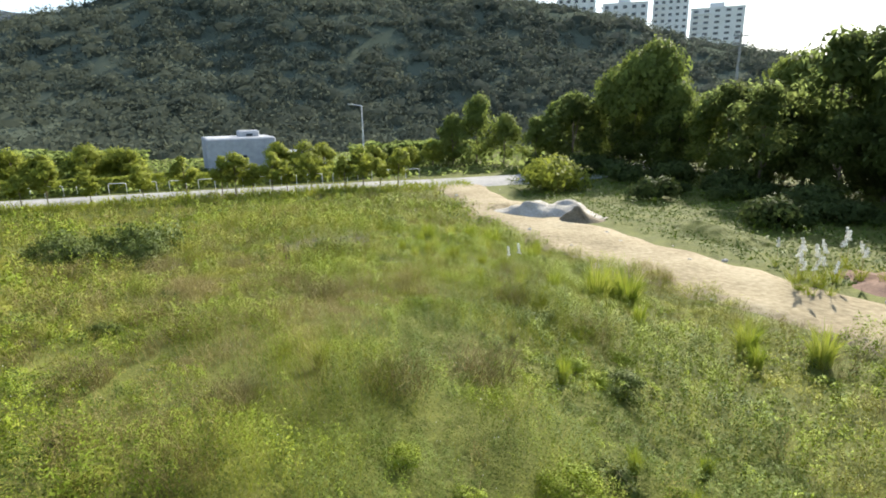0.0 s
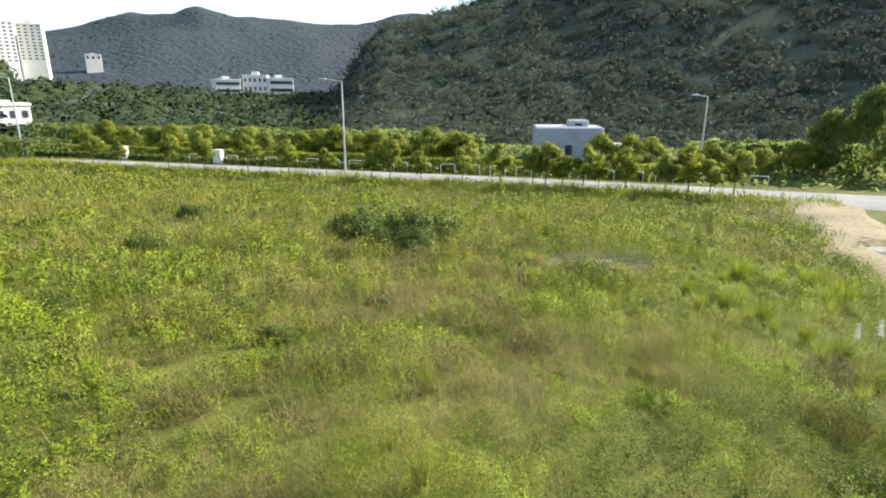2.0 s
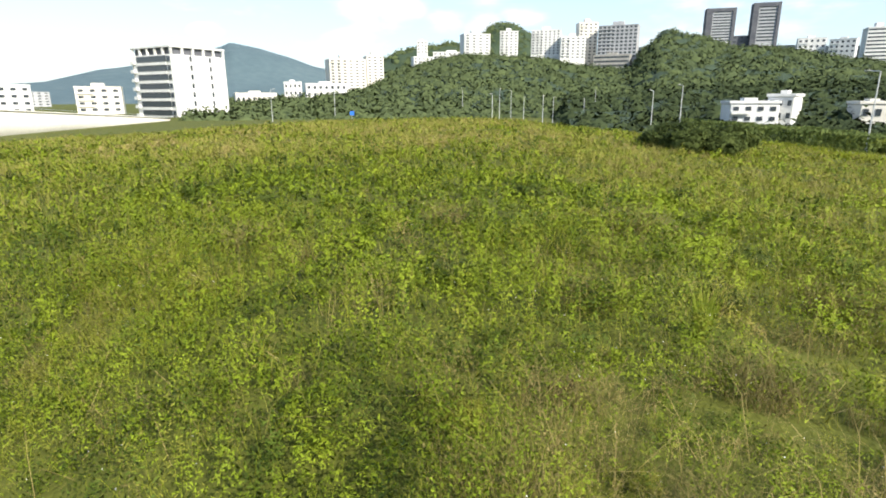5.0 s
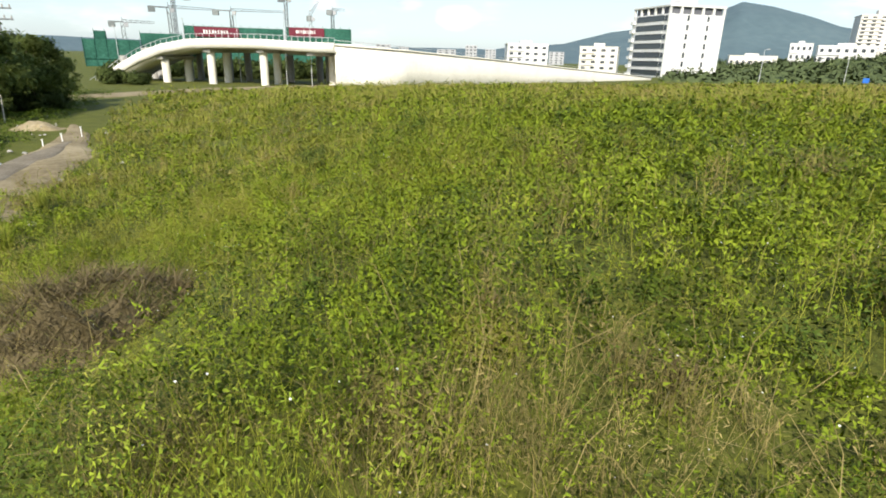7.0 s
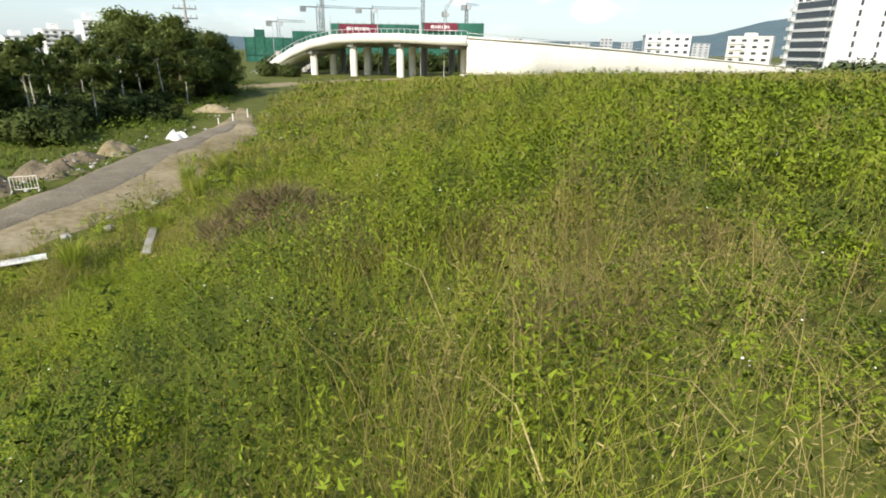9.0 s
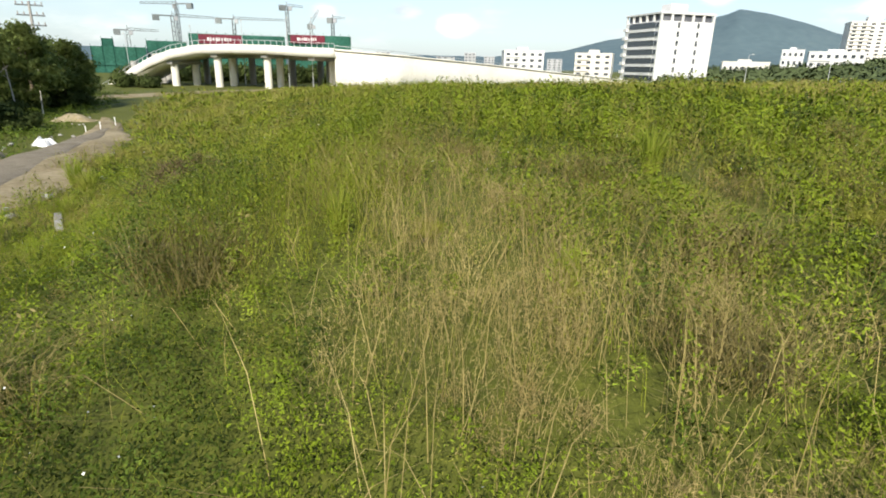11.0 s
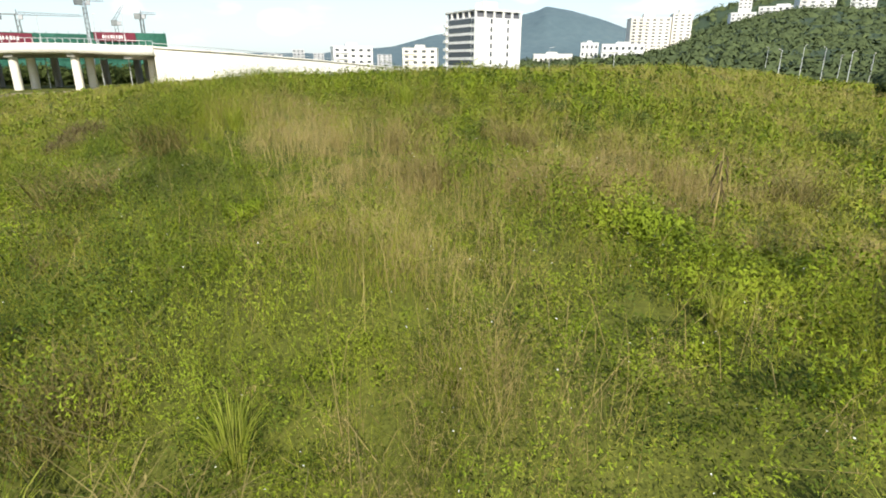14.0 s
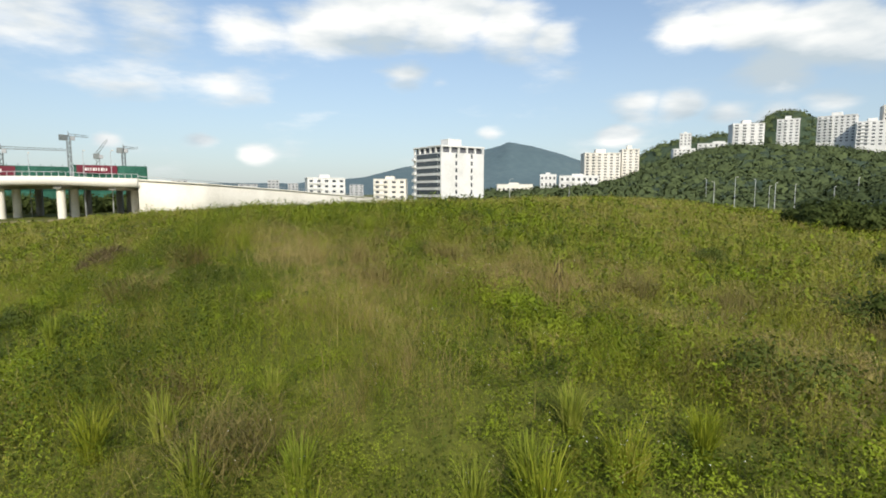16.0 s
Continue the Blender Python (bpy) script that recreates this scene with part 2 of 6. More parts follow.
M_EARTH = material("brown_earth", [(0.09, 0.075, 0.045), (0.16, 0.13, 0.085), (0.26, 0.21, 0.14)], 1.5, 8, bump=0.7, distance=0.04)
M_CONC = material("pale_concrete", [(0.6, 0.57, 0.49), (0.7, 0.67, 0.585), (0.77, 0.745, 0.66)], 0.25, 14, bump=0.15, distance=0.02)
M_DARKCONC = material("weathered_concrete", [(0.25, 0.24, 0.22), (0.34, 0.33, 0.3), (0.42, 0.41, 0.38)], 0.3, 10, bump=0.3, distance=0.02)
M_WHITE = material("white_render", [(0.55, 0.55, 0.53), (0.65, 0.65, 0.63), (0.72, 0.72, 0.7)], 0.15, 12, bump=0.1, distance=0.02)
M_CREAM = material("cream_render", [(0.6, 0.57, 0.5), (0.68, 0.65, 0.58), (0.74, 0.71, 0.64)], 0.15, 12, bump=0.1, distance=0.02)
M_GREYWALL = material("grey_cladding", [(0.28, 0.29, 0.3), (0.36, 0.37, 0.38), (0.44, 0.45, 0.46)], 0.2, 12, bump=0.1, distance=0.02)
M_DARKWALL = material("dark_cladding", [(0.06, 0.065, 0.08), (0.1, 0.105, 0.12), (0.14, 0.145, 0.16)], 0.2, 12, bump=0.1, distance=0.02)
M_NET = material("green_scaffold_net", [(0.014, 0.065, 0.045), (0.024, 0.1, 0.07), (0.045, 0.15, 0.11)], 0.15, 10, bump=0.5, distance=0.2)
M_RED = material("dark_red_banner", [(0.1, 0.018, 0.03), (0.14, 0.025, 0.04), (0.18, 0.035, 0.05)], 0.3, 8, bump=0.1)
M_STEEL = material("galvanised_steel", [(0.4, 0.42, 0.42), (0.52, 0.53, 0.53), (0.62, 0.63, 0.62)], 3, 9, rough=0.5, metal=0.6, bump=0.05)
M_CRANE = material("crane_steel", [(0.12, 0.14, 0.14), (0.18, 0.2, 0.2), (0.24, 0.25, 0.25)], 1, 9, rough=0.6, metal=0.3, bump=0.05)
M_RAIL = material("painted_rail", [(0.45, 0.44, 0.38), (0.58, 0.56, 0.5), (0.68, 0.66, 0.6)], 2, 9, rough=0.6, bump=0.1, distance=0.01)
M_PLASTIC = material("white_sacking", [(0.6, 0.6, 0.57), (0.72, 0.72, 0.7), (0.82, 0.82, 0.8)], 2, 8, bump=0.5)
M_BLUE = material("blue_sheet", [(0.02, 0.1, 0.4), (0.03, 0.14, 0.5), (0.05, 0.18, 0.56)], 2, 8, bump=0.1)
M_ROOF = material("brown_tiles", [(0.14, 0.08, 0.06), (0.2, 0.12, 0.08), (0.27, 0.17, 0.12)], 1, 9, bump=0.4)


def canopy_material(name, colours, grain, relief=0.9, through=0.0):
    """Tree canopy seen from afar: every crown its own tone, broken up by leaf-sized grain."""
    m = bpy.data.materials.new(name)
    m.use_nodes = True
    nt = m.node_tree
    b = nt.nodes["Principled BSDF"]
    geo = nt.nodes.new("ShaderNodeNewGeometry")
    n = nt.nodes.new("ShaderNodeTexNoise")
    n.inputs["Scale"].default_value, n.inputs["Detail"].default_value, n.inputs["Roughness"].default_value = grain, 6, 0.7
    nt.links.new(geo.outputs["Position"], n.inputs["Vector"])
    mix = nt.nodes.new("ShaderNodeMix")
    mix.inputs[0].default_value = 0.45
    wide = nt.nodes.new("ShaderNodeMapRange")
    wide.inputs["From Min"].default_value, wide.inputs["From Max"].default_value = 0.3, 0.7
    nt.links.new(n.outputs["Fac"], wide.inputs["Value"])
    nt.links.new(wide.outputs[0], mix.inputs[2]), nt.links.new(geo.outputs["Random Per Island"], mix.inputs[3])
    r = ramp_of(nt, [(i / (len(colours) - 1), c) for i, c in enumerate(colours)])
    nt.links.new(mix.outputs[0], r.inputs[0]), nt.links.new(r.outputs[0], b.inputs["Base Color"])
    b.inputs["Roughness"].default_value, b.inputs["Specular IOR Level"].default_value = 0.9, 0.05
    bp = nt.nodes.new("ShaderNodeBump")
    bp.inputs["Strength"].default_value, bp.inputs["Distance"].default_value = relief, 0.5 / grain
    nt.links.new(n.outputs["Fac"], bp.inputs["Height"]), nt.links.new(bp.outputs[0], b.inputs["Normal"])
    if through:
        tr, ms = nt.nodes.new("ShaderNodeBsdfTranslucent"), nt.nodes.new("ShaderNodeMixShader")
        ms.inputs[0].default_value = through
        nt.links.new(r.outputs[0], tr.inputs["Color"])
        nt.links.new(b.outputs[0], ms.inputs[1]), nt.links.new(tr.outputs[0], ms.inputs[2])
        nt.links.new(ms.outputs[0], nt.nodes["Material Output"].inputs["Surface"])
    return m


# near hill's crowns: lightened and greyed, the haze is in the colour
C_HILL = canopy_material("hazed_hill_canopy", [(0.082, 0.098, 0.072), (0.095, 0.112, 0.08), (0.11, 0.128, 0.09), (0.13, 0.148, 0.1)], 2.0, .3, .5)
C_TOWN = canopy_material("slope_canopy", [(0.052, 0.068, 0.036), (0.068, 0.09, 0.042), (0.088, 0.114, 0.048), (0.12, 0.148, 0.056)], 0.7, .4)
C_LOW = canopy_material("low_wood_canopy", [(0.028, 0.038, 0.02), (0.04, 0.055, 0.026), (0.055, 0.074, 0.032), (0.085, 0.105, 0.04)], 1.2, .5)
# crowns take the same blue-grey, haze painted into the leaf colour
C_FAR = canopy_material("hazed_ridge_canopy", [(0.029, 0.042, 0.047), (0.033, 0.047, 0.051), (0.037, 0.052, 0.054), (0.043, 0.058, 0.058)], 0.25, .3)


def glass_material():
    m = bpy.data.materials.new("dark_window_glass")
    m.use_nodes = True
    b = m.node_tree.nodes["Principled BSDF"]
    b.inputs["Base Color"].default_value = (0.05, 0.06, 0.07, 1)
    b.inputs["Roughness"].default_value = 0.12
    return m


M_GLASS = glass_material()

# ---- mesh helpers ----


def mesh_of(name, verts, faces, mat, normals=None):
    me = bpy.data.meshes.new(name)
    verts, faces = np.asarray(verts, np.float32), np.asarray(faces, np.int32)
    me.vertices.add(len(verts))
    me.vertices.foreach_set("co", verts.ravel())
    k = faces.shape[1]
    me.loops.add(faces.size)
    me.loops.foreach_set("vertex_index", faces.ravel())
    me.polygons.add(len(faces))
    me.polygons.foreach_set("loop_start", np.arange(0, faces.size, k, dtype=np.int32))
    me.update(calc_edges=True)
    me.materials.append(mat)
    if normals is not None:
        # leaves share the rounded shading of the crown that they belong to
        me.polygons.foreach_set("use_smooth", np.ones(len(faces), bool))
        me.normals_split_custom_set_from_vertices(np.asarray(normals, np.float32))
    return me


def smooth(me):
    me.polygons.foreach_set("use_smooth", np.ones(len(me.polygons), bool))
    me.update()
    return me


def bm_mesh(name, bm, mat):
    bm.normal_update()
    me = bpy.data.meshes.new(name)
    bm.to_mesh(me)
    bm.free()
    me.materials.append(mat)
    return me


def part(name, bm, mat, parent, label="", at=None):
    ob = new(name, bm if isinstance(bm, bpy.types.Mesh) else bm_mesh(name, bm, mat))
    ob.parent = parent
    if at is not None:
        ob.matrix_basis = at
    return tagged(ob, label)


def thing(name, label, category, at, group="", kind=""):
    ob = new(name)
    ob.matrix_basis = at
    return tagged(ob, label, category, group, kind)


def box(bm, x0, y0, z0, x1, y1, z1, bevel=0.0, m=None):
    r = bmesh.ops.create_cube(bm, size=1)
    vs = r["verts"]
    for v in vs:
        v.co = Vector((x0 + (v.co.x + .5) * (x1 - x0), y0 + (v.co.y + .5) * (y1 - y0), z0 + (v.co.z + .5) * (z1 - z0)))
    if bevel:
        es = list({e for v in vs for e in v.link_edges})
        vs = bmesh.ops.bevel(bm, geom=es, offset=bevel, segments=1, affect="EDGES")["verts"]
    if m is not None:
        bmesh.ops.transform(bm, matrix=m, verts=list({v for v in vs}))
    return bm


def tube(bm, p, q, r0, r1=None, n=8):
    """A tapered round bar from p to q."""
    p, q = Vector(p), Vector(q)
    r1 = r0 if r1 is None else r1
    turn = (q - p).to_track_quat("Z", "Y").to_matrix().to_4x4()
    bmesh.ops.create_cone(bm, cap_ends=True, segments=n, radius1=r0, radius2=r1, depth=(q - p).length,
                          matrix=Matrix.Translation((p + q) / 2) @ turn)
    return bm


def lattice(seed):
    return np.random.RandomState(seed).rand(256, 256)


LATTICES = [lattice(s) for s in range(6)]


def vnoise(x, y, scale, k=0):
    """Smooth value noise in the plane, 0 to 1."""
    x, y = np.asarray(x, float) / scale + 1000, np.asarray(y, float) / scale + 1000
    i, j = np.floor(x).astype(int), np.floor(y).astype(int)
    u, v = x - i, y - j
    u, v = u * u * (3 - 2 * u), v * v * (3 - 2 * v)
    g = LATTICES[k]
    a, b, c, d = g[i & 255, j & 255], g[(i + 1) & 255, j & 255], g[i & 255, (j + 1) & 255], g[(i + 1) & 255, (j + 1) & 255]
    return (a * (1 - u) + b * u) * (1 - v) + (c * (1 - u) + d * u) * v


def smoothstep(x):
    x = np.clip(x, 0, 1)
    return x * x * (3 - 2 * x)


# ---- ground ----
BASE = -2.3
# foot of the field's eastern bank
FOOT = [(-2.0, 46.5), (0.5, 42.0), (3.2, 35.0), (6.2, 29.0), (9.6, 22.5), (12.0, 15.0), (11.5, 7.0), (8.2, 0.0), (6.7, -7.0), (6.6, -15.0), (6.2, -24.0), (6.8, -31.0), (8.0, -75.0)]
FOOT_Y, FOOT_X = [p[1] for p in FOOT][::-1], [p[0] for p in FOOT][::-1]
TRACK = [(-2.0, 46.5), (-0.7, 42.0), (2.4, 33.5), (5.2, 27.4), (8.4, 22.2), (11.8, 17.8), (14.8, 13.0), (15.0, 7.0), (11.0, 1.0), (7.4, -3.5), (6.0, -9.0), (5.9, -16.0), (5.3, -23.0), (6.2, -31.0), (8.0, -75.0)]
TRACK_Y = [p[1] for p in TRACK][::-1]
TRACK_X = [p[0] for p in TRACK][::-1]
ROAD0, ROAD1 = np.array((-62.0, 24.4)), np.array((-10.0, 45.2))
ROAD_DIR = (ROAD1 - ROAD0) / np.linalg.norm(ROAD1 - ROAD0)
ROAD_SIDE = np.array((ROAD_DIR[1], -ROAD_DIR[0]))


def road_distance(x, y):
    """Metres from the road's near edge into the field."""
    return (x - ROAD1[0]) * ROAD_SIDE[0] + (y - ROAD1[1]) * ROAD_SIDE[1]


def ground_z(x, y):
    x, y = np.asarray(x, float), np.asarray(y, float)
    d = road_distance(x, y)
    top = np.interp(d, [0, 8, 20, 28, 35, 38, 45, 60, 80, 130], [0, .15, 1.1, 1.6, 2.65, 3.0, 3.4, 3.6, 3.5, 2.5])
    top = top + 0.6 * np.exp(-(((x + 48) / 26) ** 2 + ((y + 10) / 14) ** 2))
    top = top - .55 * smoothstep((x + 14) / 16) * smoothstep((-y - 2) / 14)
    top = top - np.interp(-y + 0.25 * (x + 8), [-2, 4, 14, 40, 75], [0, .35, .9, 1.6, 2.6])
    xe = np.interp(y, FOOT_Y, FOOT_X) - 2.0
    east = smoothstep((xe - x - 2.2) / 10.5)
    south = smoothstep((y + 78) / 30)
    west = smoothstep((x + 125) / 40)
    soft = (vnoise(x, y, 7, 0) - .5) * .3 + (vnoise(x, y, 2.6, 1) - .5) * .14
    m = east * south * west
    return BASE + top * m + soft * np.clip(m * 1.5, 0.05, 1) * np.clip(d / 6, 0.0, 1)


def gz(x, y):
    return float(ground_z(x, y))


def build_ground():
    n = 220
    u = np.linspace(-1, 1, n)
    w = np.sinh(5.6 * u) / np.sinh(5.6)
    xs, ys = -8 + 3600 * w, 6 + 3600 * w
    X, Y = np.meshgrid(xs, ys, indexing="ij")
    Z = ground_z(X, Y)
    v = np.stack([X, Y, Z], -1).reshape(-1, 3)
    i = np.arange(n * n).reshape(n, n)
    f = np.stack([i[:-1, :-1], i[1:, :-1], i[1:, 1:], i[:-1, 1:]], -1).reshape(-1, 4)
    tagged(new("ground", smooth(mesh_of("ground", v, f, M_SOIL))), "uneven weedy earth of the open field reaching to the horizon", "ground", kind="structure")


build_ground()


def ribbon(name, pts, widths, lift, mat, label, category, crown=0.0, step=1.0, ragged=0.0, kind="structure", follow=True):
    """A strip of ground along a line, laid on the terrain, with a thin body."""
    pts = np.array(pts, float)
    s = np.r_[0, np.cumsum(np.linalg.norm(np.diff(pts, axis=0), axis=1))]
    t = np.arange(0, s[-1], step)
    x, y = np.interp(t, s, pts[:, 0]), np.interp(t, s, pts[:, 1])
    for _ in range(3):
        x[1:-1], y[1:-1] = (x[:-2] + 2 * x[1:-1] + x[2:]) / 4, (y[:-2] + 2 * y[1:-1] + y[2:]) / 4
    w = np.interp(t, s, widths)
    dx, dy = np.gradient(x), np.gradient(y)
    k = np.hypot(dx, dy)
    nx, ny = -dy / k, dx / k
    cols = np.linspace(-1, 1, 13)
    rag = 1 + ragged * (vnoise(x, y, 1.7, 3) - .5)[:, None]
    W = cols[None] * (w / 2)[:, None] * rag
    X, Y = x[:, None] + nx[:, None] * W, y[:, None] + ny[:, None] * W
    Z = ground_z(X, Y) if follow else np.repeat(ground_z(x, y)[:, None], 13, 1)
    Z = Z + lift * (1 - np.abs(cols[None]) ** 6 * 1.6) + (vnoise(X, Y, 1.1, 2) - .5) * crown
    v = np.stack([X, Y, Z], -1).reshape(-1, 3)
    i = np.arange(len(t) * 13).reshape(len(t), 13)
    f = np.stack([i[:-1, :-1], i[:-1, 1:], i[1:, 1:], i[1:, :-1]], -1).reshape(-1, 4)
    return tagged(new(name, smooth(mesh_of(name, v, f, mat))), label, category, kind=kind)


ribbon("dirt_track", TRACK[:-1] + [(7.4, -36.0)], [4.2, 4.2, 5.6, 6.4, 6, 5.4, 4.8, 4.5, 4.4, 4.3, 4.4, 4.2, 3.2, 1.5, 0.3], 0.14, M_SAND, "pale sandy dirt track with wheel ruts beside the field", "dirt track", crown=0.14, step=0.6, ragged=0.35)
ribbon("gravel_strip", [(9.4, .4), (7.7, -4.4), (6.9, -9.5), (6.7, -16.0), (6.0, -22.5), (5.6, -27.0)], [2.2, 2.0, 1.9, 1.9, 1.7, .5], 0.19, M_GRAVEL, "strip of grey gravel worn along the dirt track", "gravel", crown=0.08, step=0.5, ragged=0.6)
ROAD = [(-150.0, -20.0), (-110.0, 1.0), (-85.0, 14.5), (-62.0, 26.2), (-40.0, 35.6), (-22.0, 43.0), (-11.0, 47.2), (-2.0, 49.0), (8.0, 53.0), (16.0, 62.0), (20.0, 75.0)]
ribbon("road", ROAD, [4.6] * 7 + [6.5, 7, 7, 7], 0.12, M_ROAD, "pale concrete road running along the edge of the field", "road", step=1.5, follow=False)

# ---- hills ----


def leaf_cloud(centres, radii, per, size, rng, flat=0.75, shell=0.55, around=None, even=0.0, slope=None):
    """Small leaf quads scattered through the outer part of many round crowns. Returns verts, faces."""
    n = len(centres) * per
    c, r = np.repeat(centres, per, 0), np.repeat(radii, per)
    d = rng.normal(size=(n, 3))
    d /= np.linalg.norm(d, axis=1, keepdims=True)
    k = (shell + (1 - shell) * rng.rand(n) ** .6) * (0.8 + .4 * rng.rand(n))
    p = c + d * (r * k)[:, None] * [1, 1, flat]
    v, f = leaf_tris(p, size * 1.2 * (0.6 + .8 * rng.rand(n)) * (r / radii.mean()) ** .3, d + rng.normal(size=(n, 3)) * .45 + [0, 0, .3], rng, .95)
    m = centres.mean(0) if around is None else around
    nrm = d * .8 * (1 - even) + (0 if around is None else .55) * (p - m) / (np.linalg.norm(p - m, axis=1, keepdims=True) + 1e-6) + rng.normal(size=(n, 3)) * .22 + (np.array([0, 0, .12]) if slope is None else np.repeat(slope, per, 0) * even)
    nrm /= np.linalg.norm(nrm, axis=1, keepdims=True)
    return v, f, np.repeat(nrm, 3, 0)


def leaf_tris(p, size, normal, rng, slim=0.8):
    """Pointed leaves, each a single three-cornered blade that faces along its normal."""
    n = len(p)
    normal = normal / np.linalg.norm(normal, axis=1, keepdims=True)
    a = np.cross(normal, rng.normal(size=(n, 3)))
    a /= np.linalg.norm(a, axis=1, keepdims=True) + 1e-9
    b = np.cross(normal, a)
    s = np.asarray(size)[:, None]
    v = np.stack([p - a * s * .8 - b * s * slim * .6, p + a * s * 1.1, p - a * s * .5 + b * s * slim * .6], 1).reshape(-1, 3)
    return v, np.arange(n * 3).reshape(n, 3)


def leaf_quads(p, size, normal, rng, slim=0.6):
    n = len(p)
    normal = normal / np.linalg.norm(normal, axis=1, keepdims=True)
    a = np.cross(normal, rng.normal(size=(n, 3)))
    a /= np.linalg.norm(a, axis=1, keepdims=True) + 1e-9
    b = np.cross(normal, a)
    s = np.asarray(size)[:, None]
    droop = normal * s * .15
    v = np.stack([p - a * s, p - b * s * slim - a * s * .1 + droop, p + a * s, p + b * s * slim - a * s * .1 + droop], 1).reshape(-1, 3)
    f = np.arange(n * 4).reshape(n, 4)
    return v, f


def polar_hill(name, profile, near, far, mat, label, drop=0.5, back=1.5, rough=0.04, cols=160, rows=22, x0=0.0, y0=8.0, eye=3.0, ease=1.0):
    """A ridge whose skyline, seen from the field, follows (azimuth, elevation) stops; it rises from near to far."""
    az = np.linspace(profile[0][0], profile[-1][0], cols)
    el = np.interp(az, [p[0] for p in profile], [p[1] for p in profile])
    t = np.linspace(0, back, rows)
    A, Tt = np.meshgrid(np.radians(az), t, indexing="ij")
    R = near + (far - near) * Tt
    X, Y = x0 - np.sin(A) * R, y0 + np.cos(A) * R
    H = np.tan(np.radians(el))[:, None] * far + eye - BASE
    up = np.where(Tt < 1, smoothstep(Tt) ** ease, 1 - .6 * (Tt - 1) ** 2)
    lump = (vnoise(X, Y, far * .11, 2) - .5) * 2 * rough * 2 + (vnoise(X, Y, far * .035, 3) - .5) * rough * 2
    Z = BASE - drop + H * up * (1 + lump * np.where(Tt > .8, .35, 1))
    v = np.stack([X, Y, Z], -1).reshape(-1, 3)
    i = np.arange(cols * rows).reshape(cols, rows)
    f = np.stack([i[:-1, :-1], i[:-1, 1:], i[1:, 1:], i[1:, :-1]], -1).reshape(-1, 4)
    ob = tagged(new(name, smooth(mesh_of(name, v, f, mat))), label, "hill", kind="structure")
    return X, Y, Z


def clothe(name, XYZ, count, radius, per, size, mat, label, rng, lo=0.0, hi=1.0, category="woods", even=0.6, lean=0.62, sunk=0.1):
    """Tree crowns all over a hill."""
    X, Y, Z = XYZ
    cols, rows = X.shape
    a, b = rng.rand(count) * (cols - 1.01), (lo + (hi - lo) * rng.rand(count)) * (rows - 1.01)
    i, j = a.astype(int), b.astype(int)
    u, v = a - i, b - j

    def at(g):
        return (g[i, j] * (1 - u) + g[i + 1, j] * u) * (1 - v) + (g[i, j + 1] * (1 - u) + g[i + 1, j + 1] * u) * v
    r = radius * (0.55 + 1.0 * rng.rand(count) ** 2)
    c = np.stack([at(X), at(Y), at(Z) - r * sunk], -1)
    # the slope looks back towards the field
    slope = np.stack([-c[:, 0], 8 - c[:, 1], 0 * r], -1)
    slope = slope / np.linalg.norm(slope, axis=1, keepdims=True) * lean + [0, 0, .78]
    bm = bmesh.new()
    bmesh.ops.create_icosphere(bm, subdivisions=1, radius=1)
    unit = np.array([v.co[:] for v in bm.verts])
    tri = np.array([[v.index for v in f.verts] for f in bm.faces])
    bm.free()
    k = len(unit)
    bulge = .42 + .22 * rng.rand(count, k)
    core = c[:, None] + unit[None] * (r[:, None] * bulge)[..., None] * [1, 1, .82]
    vv, ff, nn = leaf_cloud(c, r, per, size, rng, shell=.62, even=even, slope=slope)
    ff = ff + count * k
    faces = np.concatenate([(tri[None] + (np.arange(count) * k)[:, None, None]).reshape(-1, 3), ff])
    me = mesh_of(name, np.concatenate([core.reshape(-1, 3), vv]), faces, mat, np.concatenate([(unit[None] * (1 - even) + slope[:, None] * even).reshape(-1, 3), nn]))
    tagged(new(name, me), label, category, kind="stuff")


rng = np.random.RandomState(7)
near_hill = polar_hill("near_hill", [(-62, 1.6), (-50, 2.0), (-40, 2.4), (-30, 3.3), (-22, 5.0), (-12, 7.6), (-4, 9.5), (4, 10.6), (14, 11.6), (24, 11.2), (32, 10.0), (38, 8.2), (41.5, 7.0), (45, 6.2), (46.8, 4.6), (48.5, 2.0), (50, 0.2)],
                       78, 190, M_HILL, "steep wooded hill beyond the road, its trees greyed for haze", rough=0.05)
clothe("hill_woods", near_hill, 3900, 3.5, 92, 0.32, C_HILL, "dense woods covering the steep hill, greyed to suggest haze", rng, 0.0, 0.8, even=.88, lean=.42)
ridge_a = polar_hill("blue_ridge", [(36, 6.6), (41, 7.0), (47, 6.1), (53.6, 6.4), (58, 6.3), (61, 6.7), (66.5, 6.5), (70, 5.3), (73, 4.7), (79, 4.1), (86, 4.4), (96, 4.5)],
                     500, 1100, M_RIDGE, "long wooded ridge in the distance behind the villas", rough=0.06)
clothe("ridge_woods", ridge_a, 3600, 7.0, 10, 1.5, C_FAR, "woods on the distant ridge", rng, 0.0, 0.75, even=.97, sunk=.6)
crest = polar_hill("town_crest", [(99, 4.0), (103, 5.2), (105.5, 6.2), (107, 6.9), (108.6, 7.0), (110.5, 5.7), (114, 5.2), (118, 4.5), (121, 3.0), (123, 1.5)],
                   570, 650, M_FARHILL, "wooded crest behind the flats", rough=0.03)
clothe("crest_woods", crest, 650, 5.5, 40, .95, C_TOWN, "woods on the crest behind the flats", rng, 0.0, 0.75)
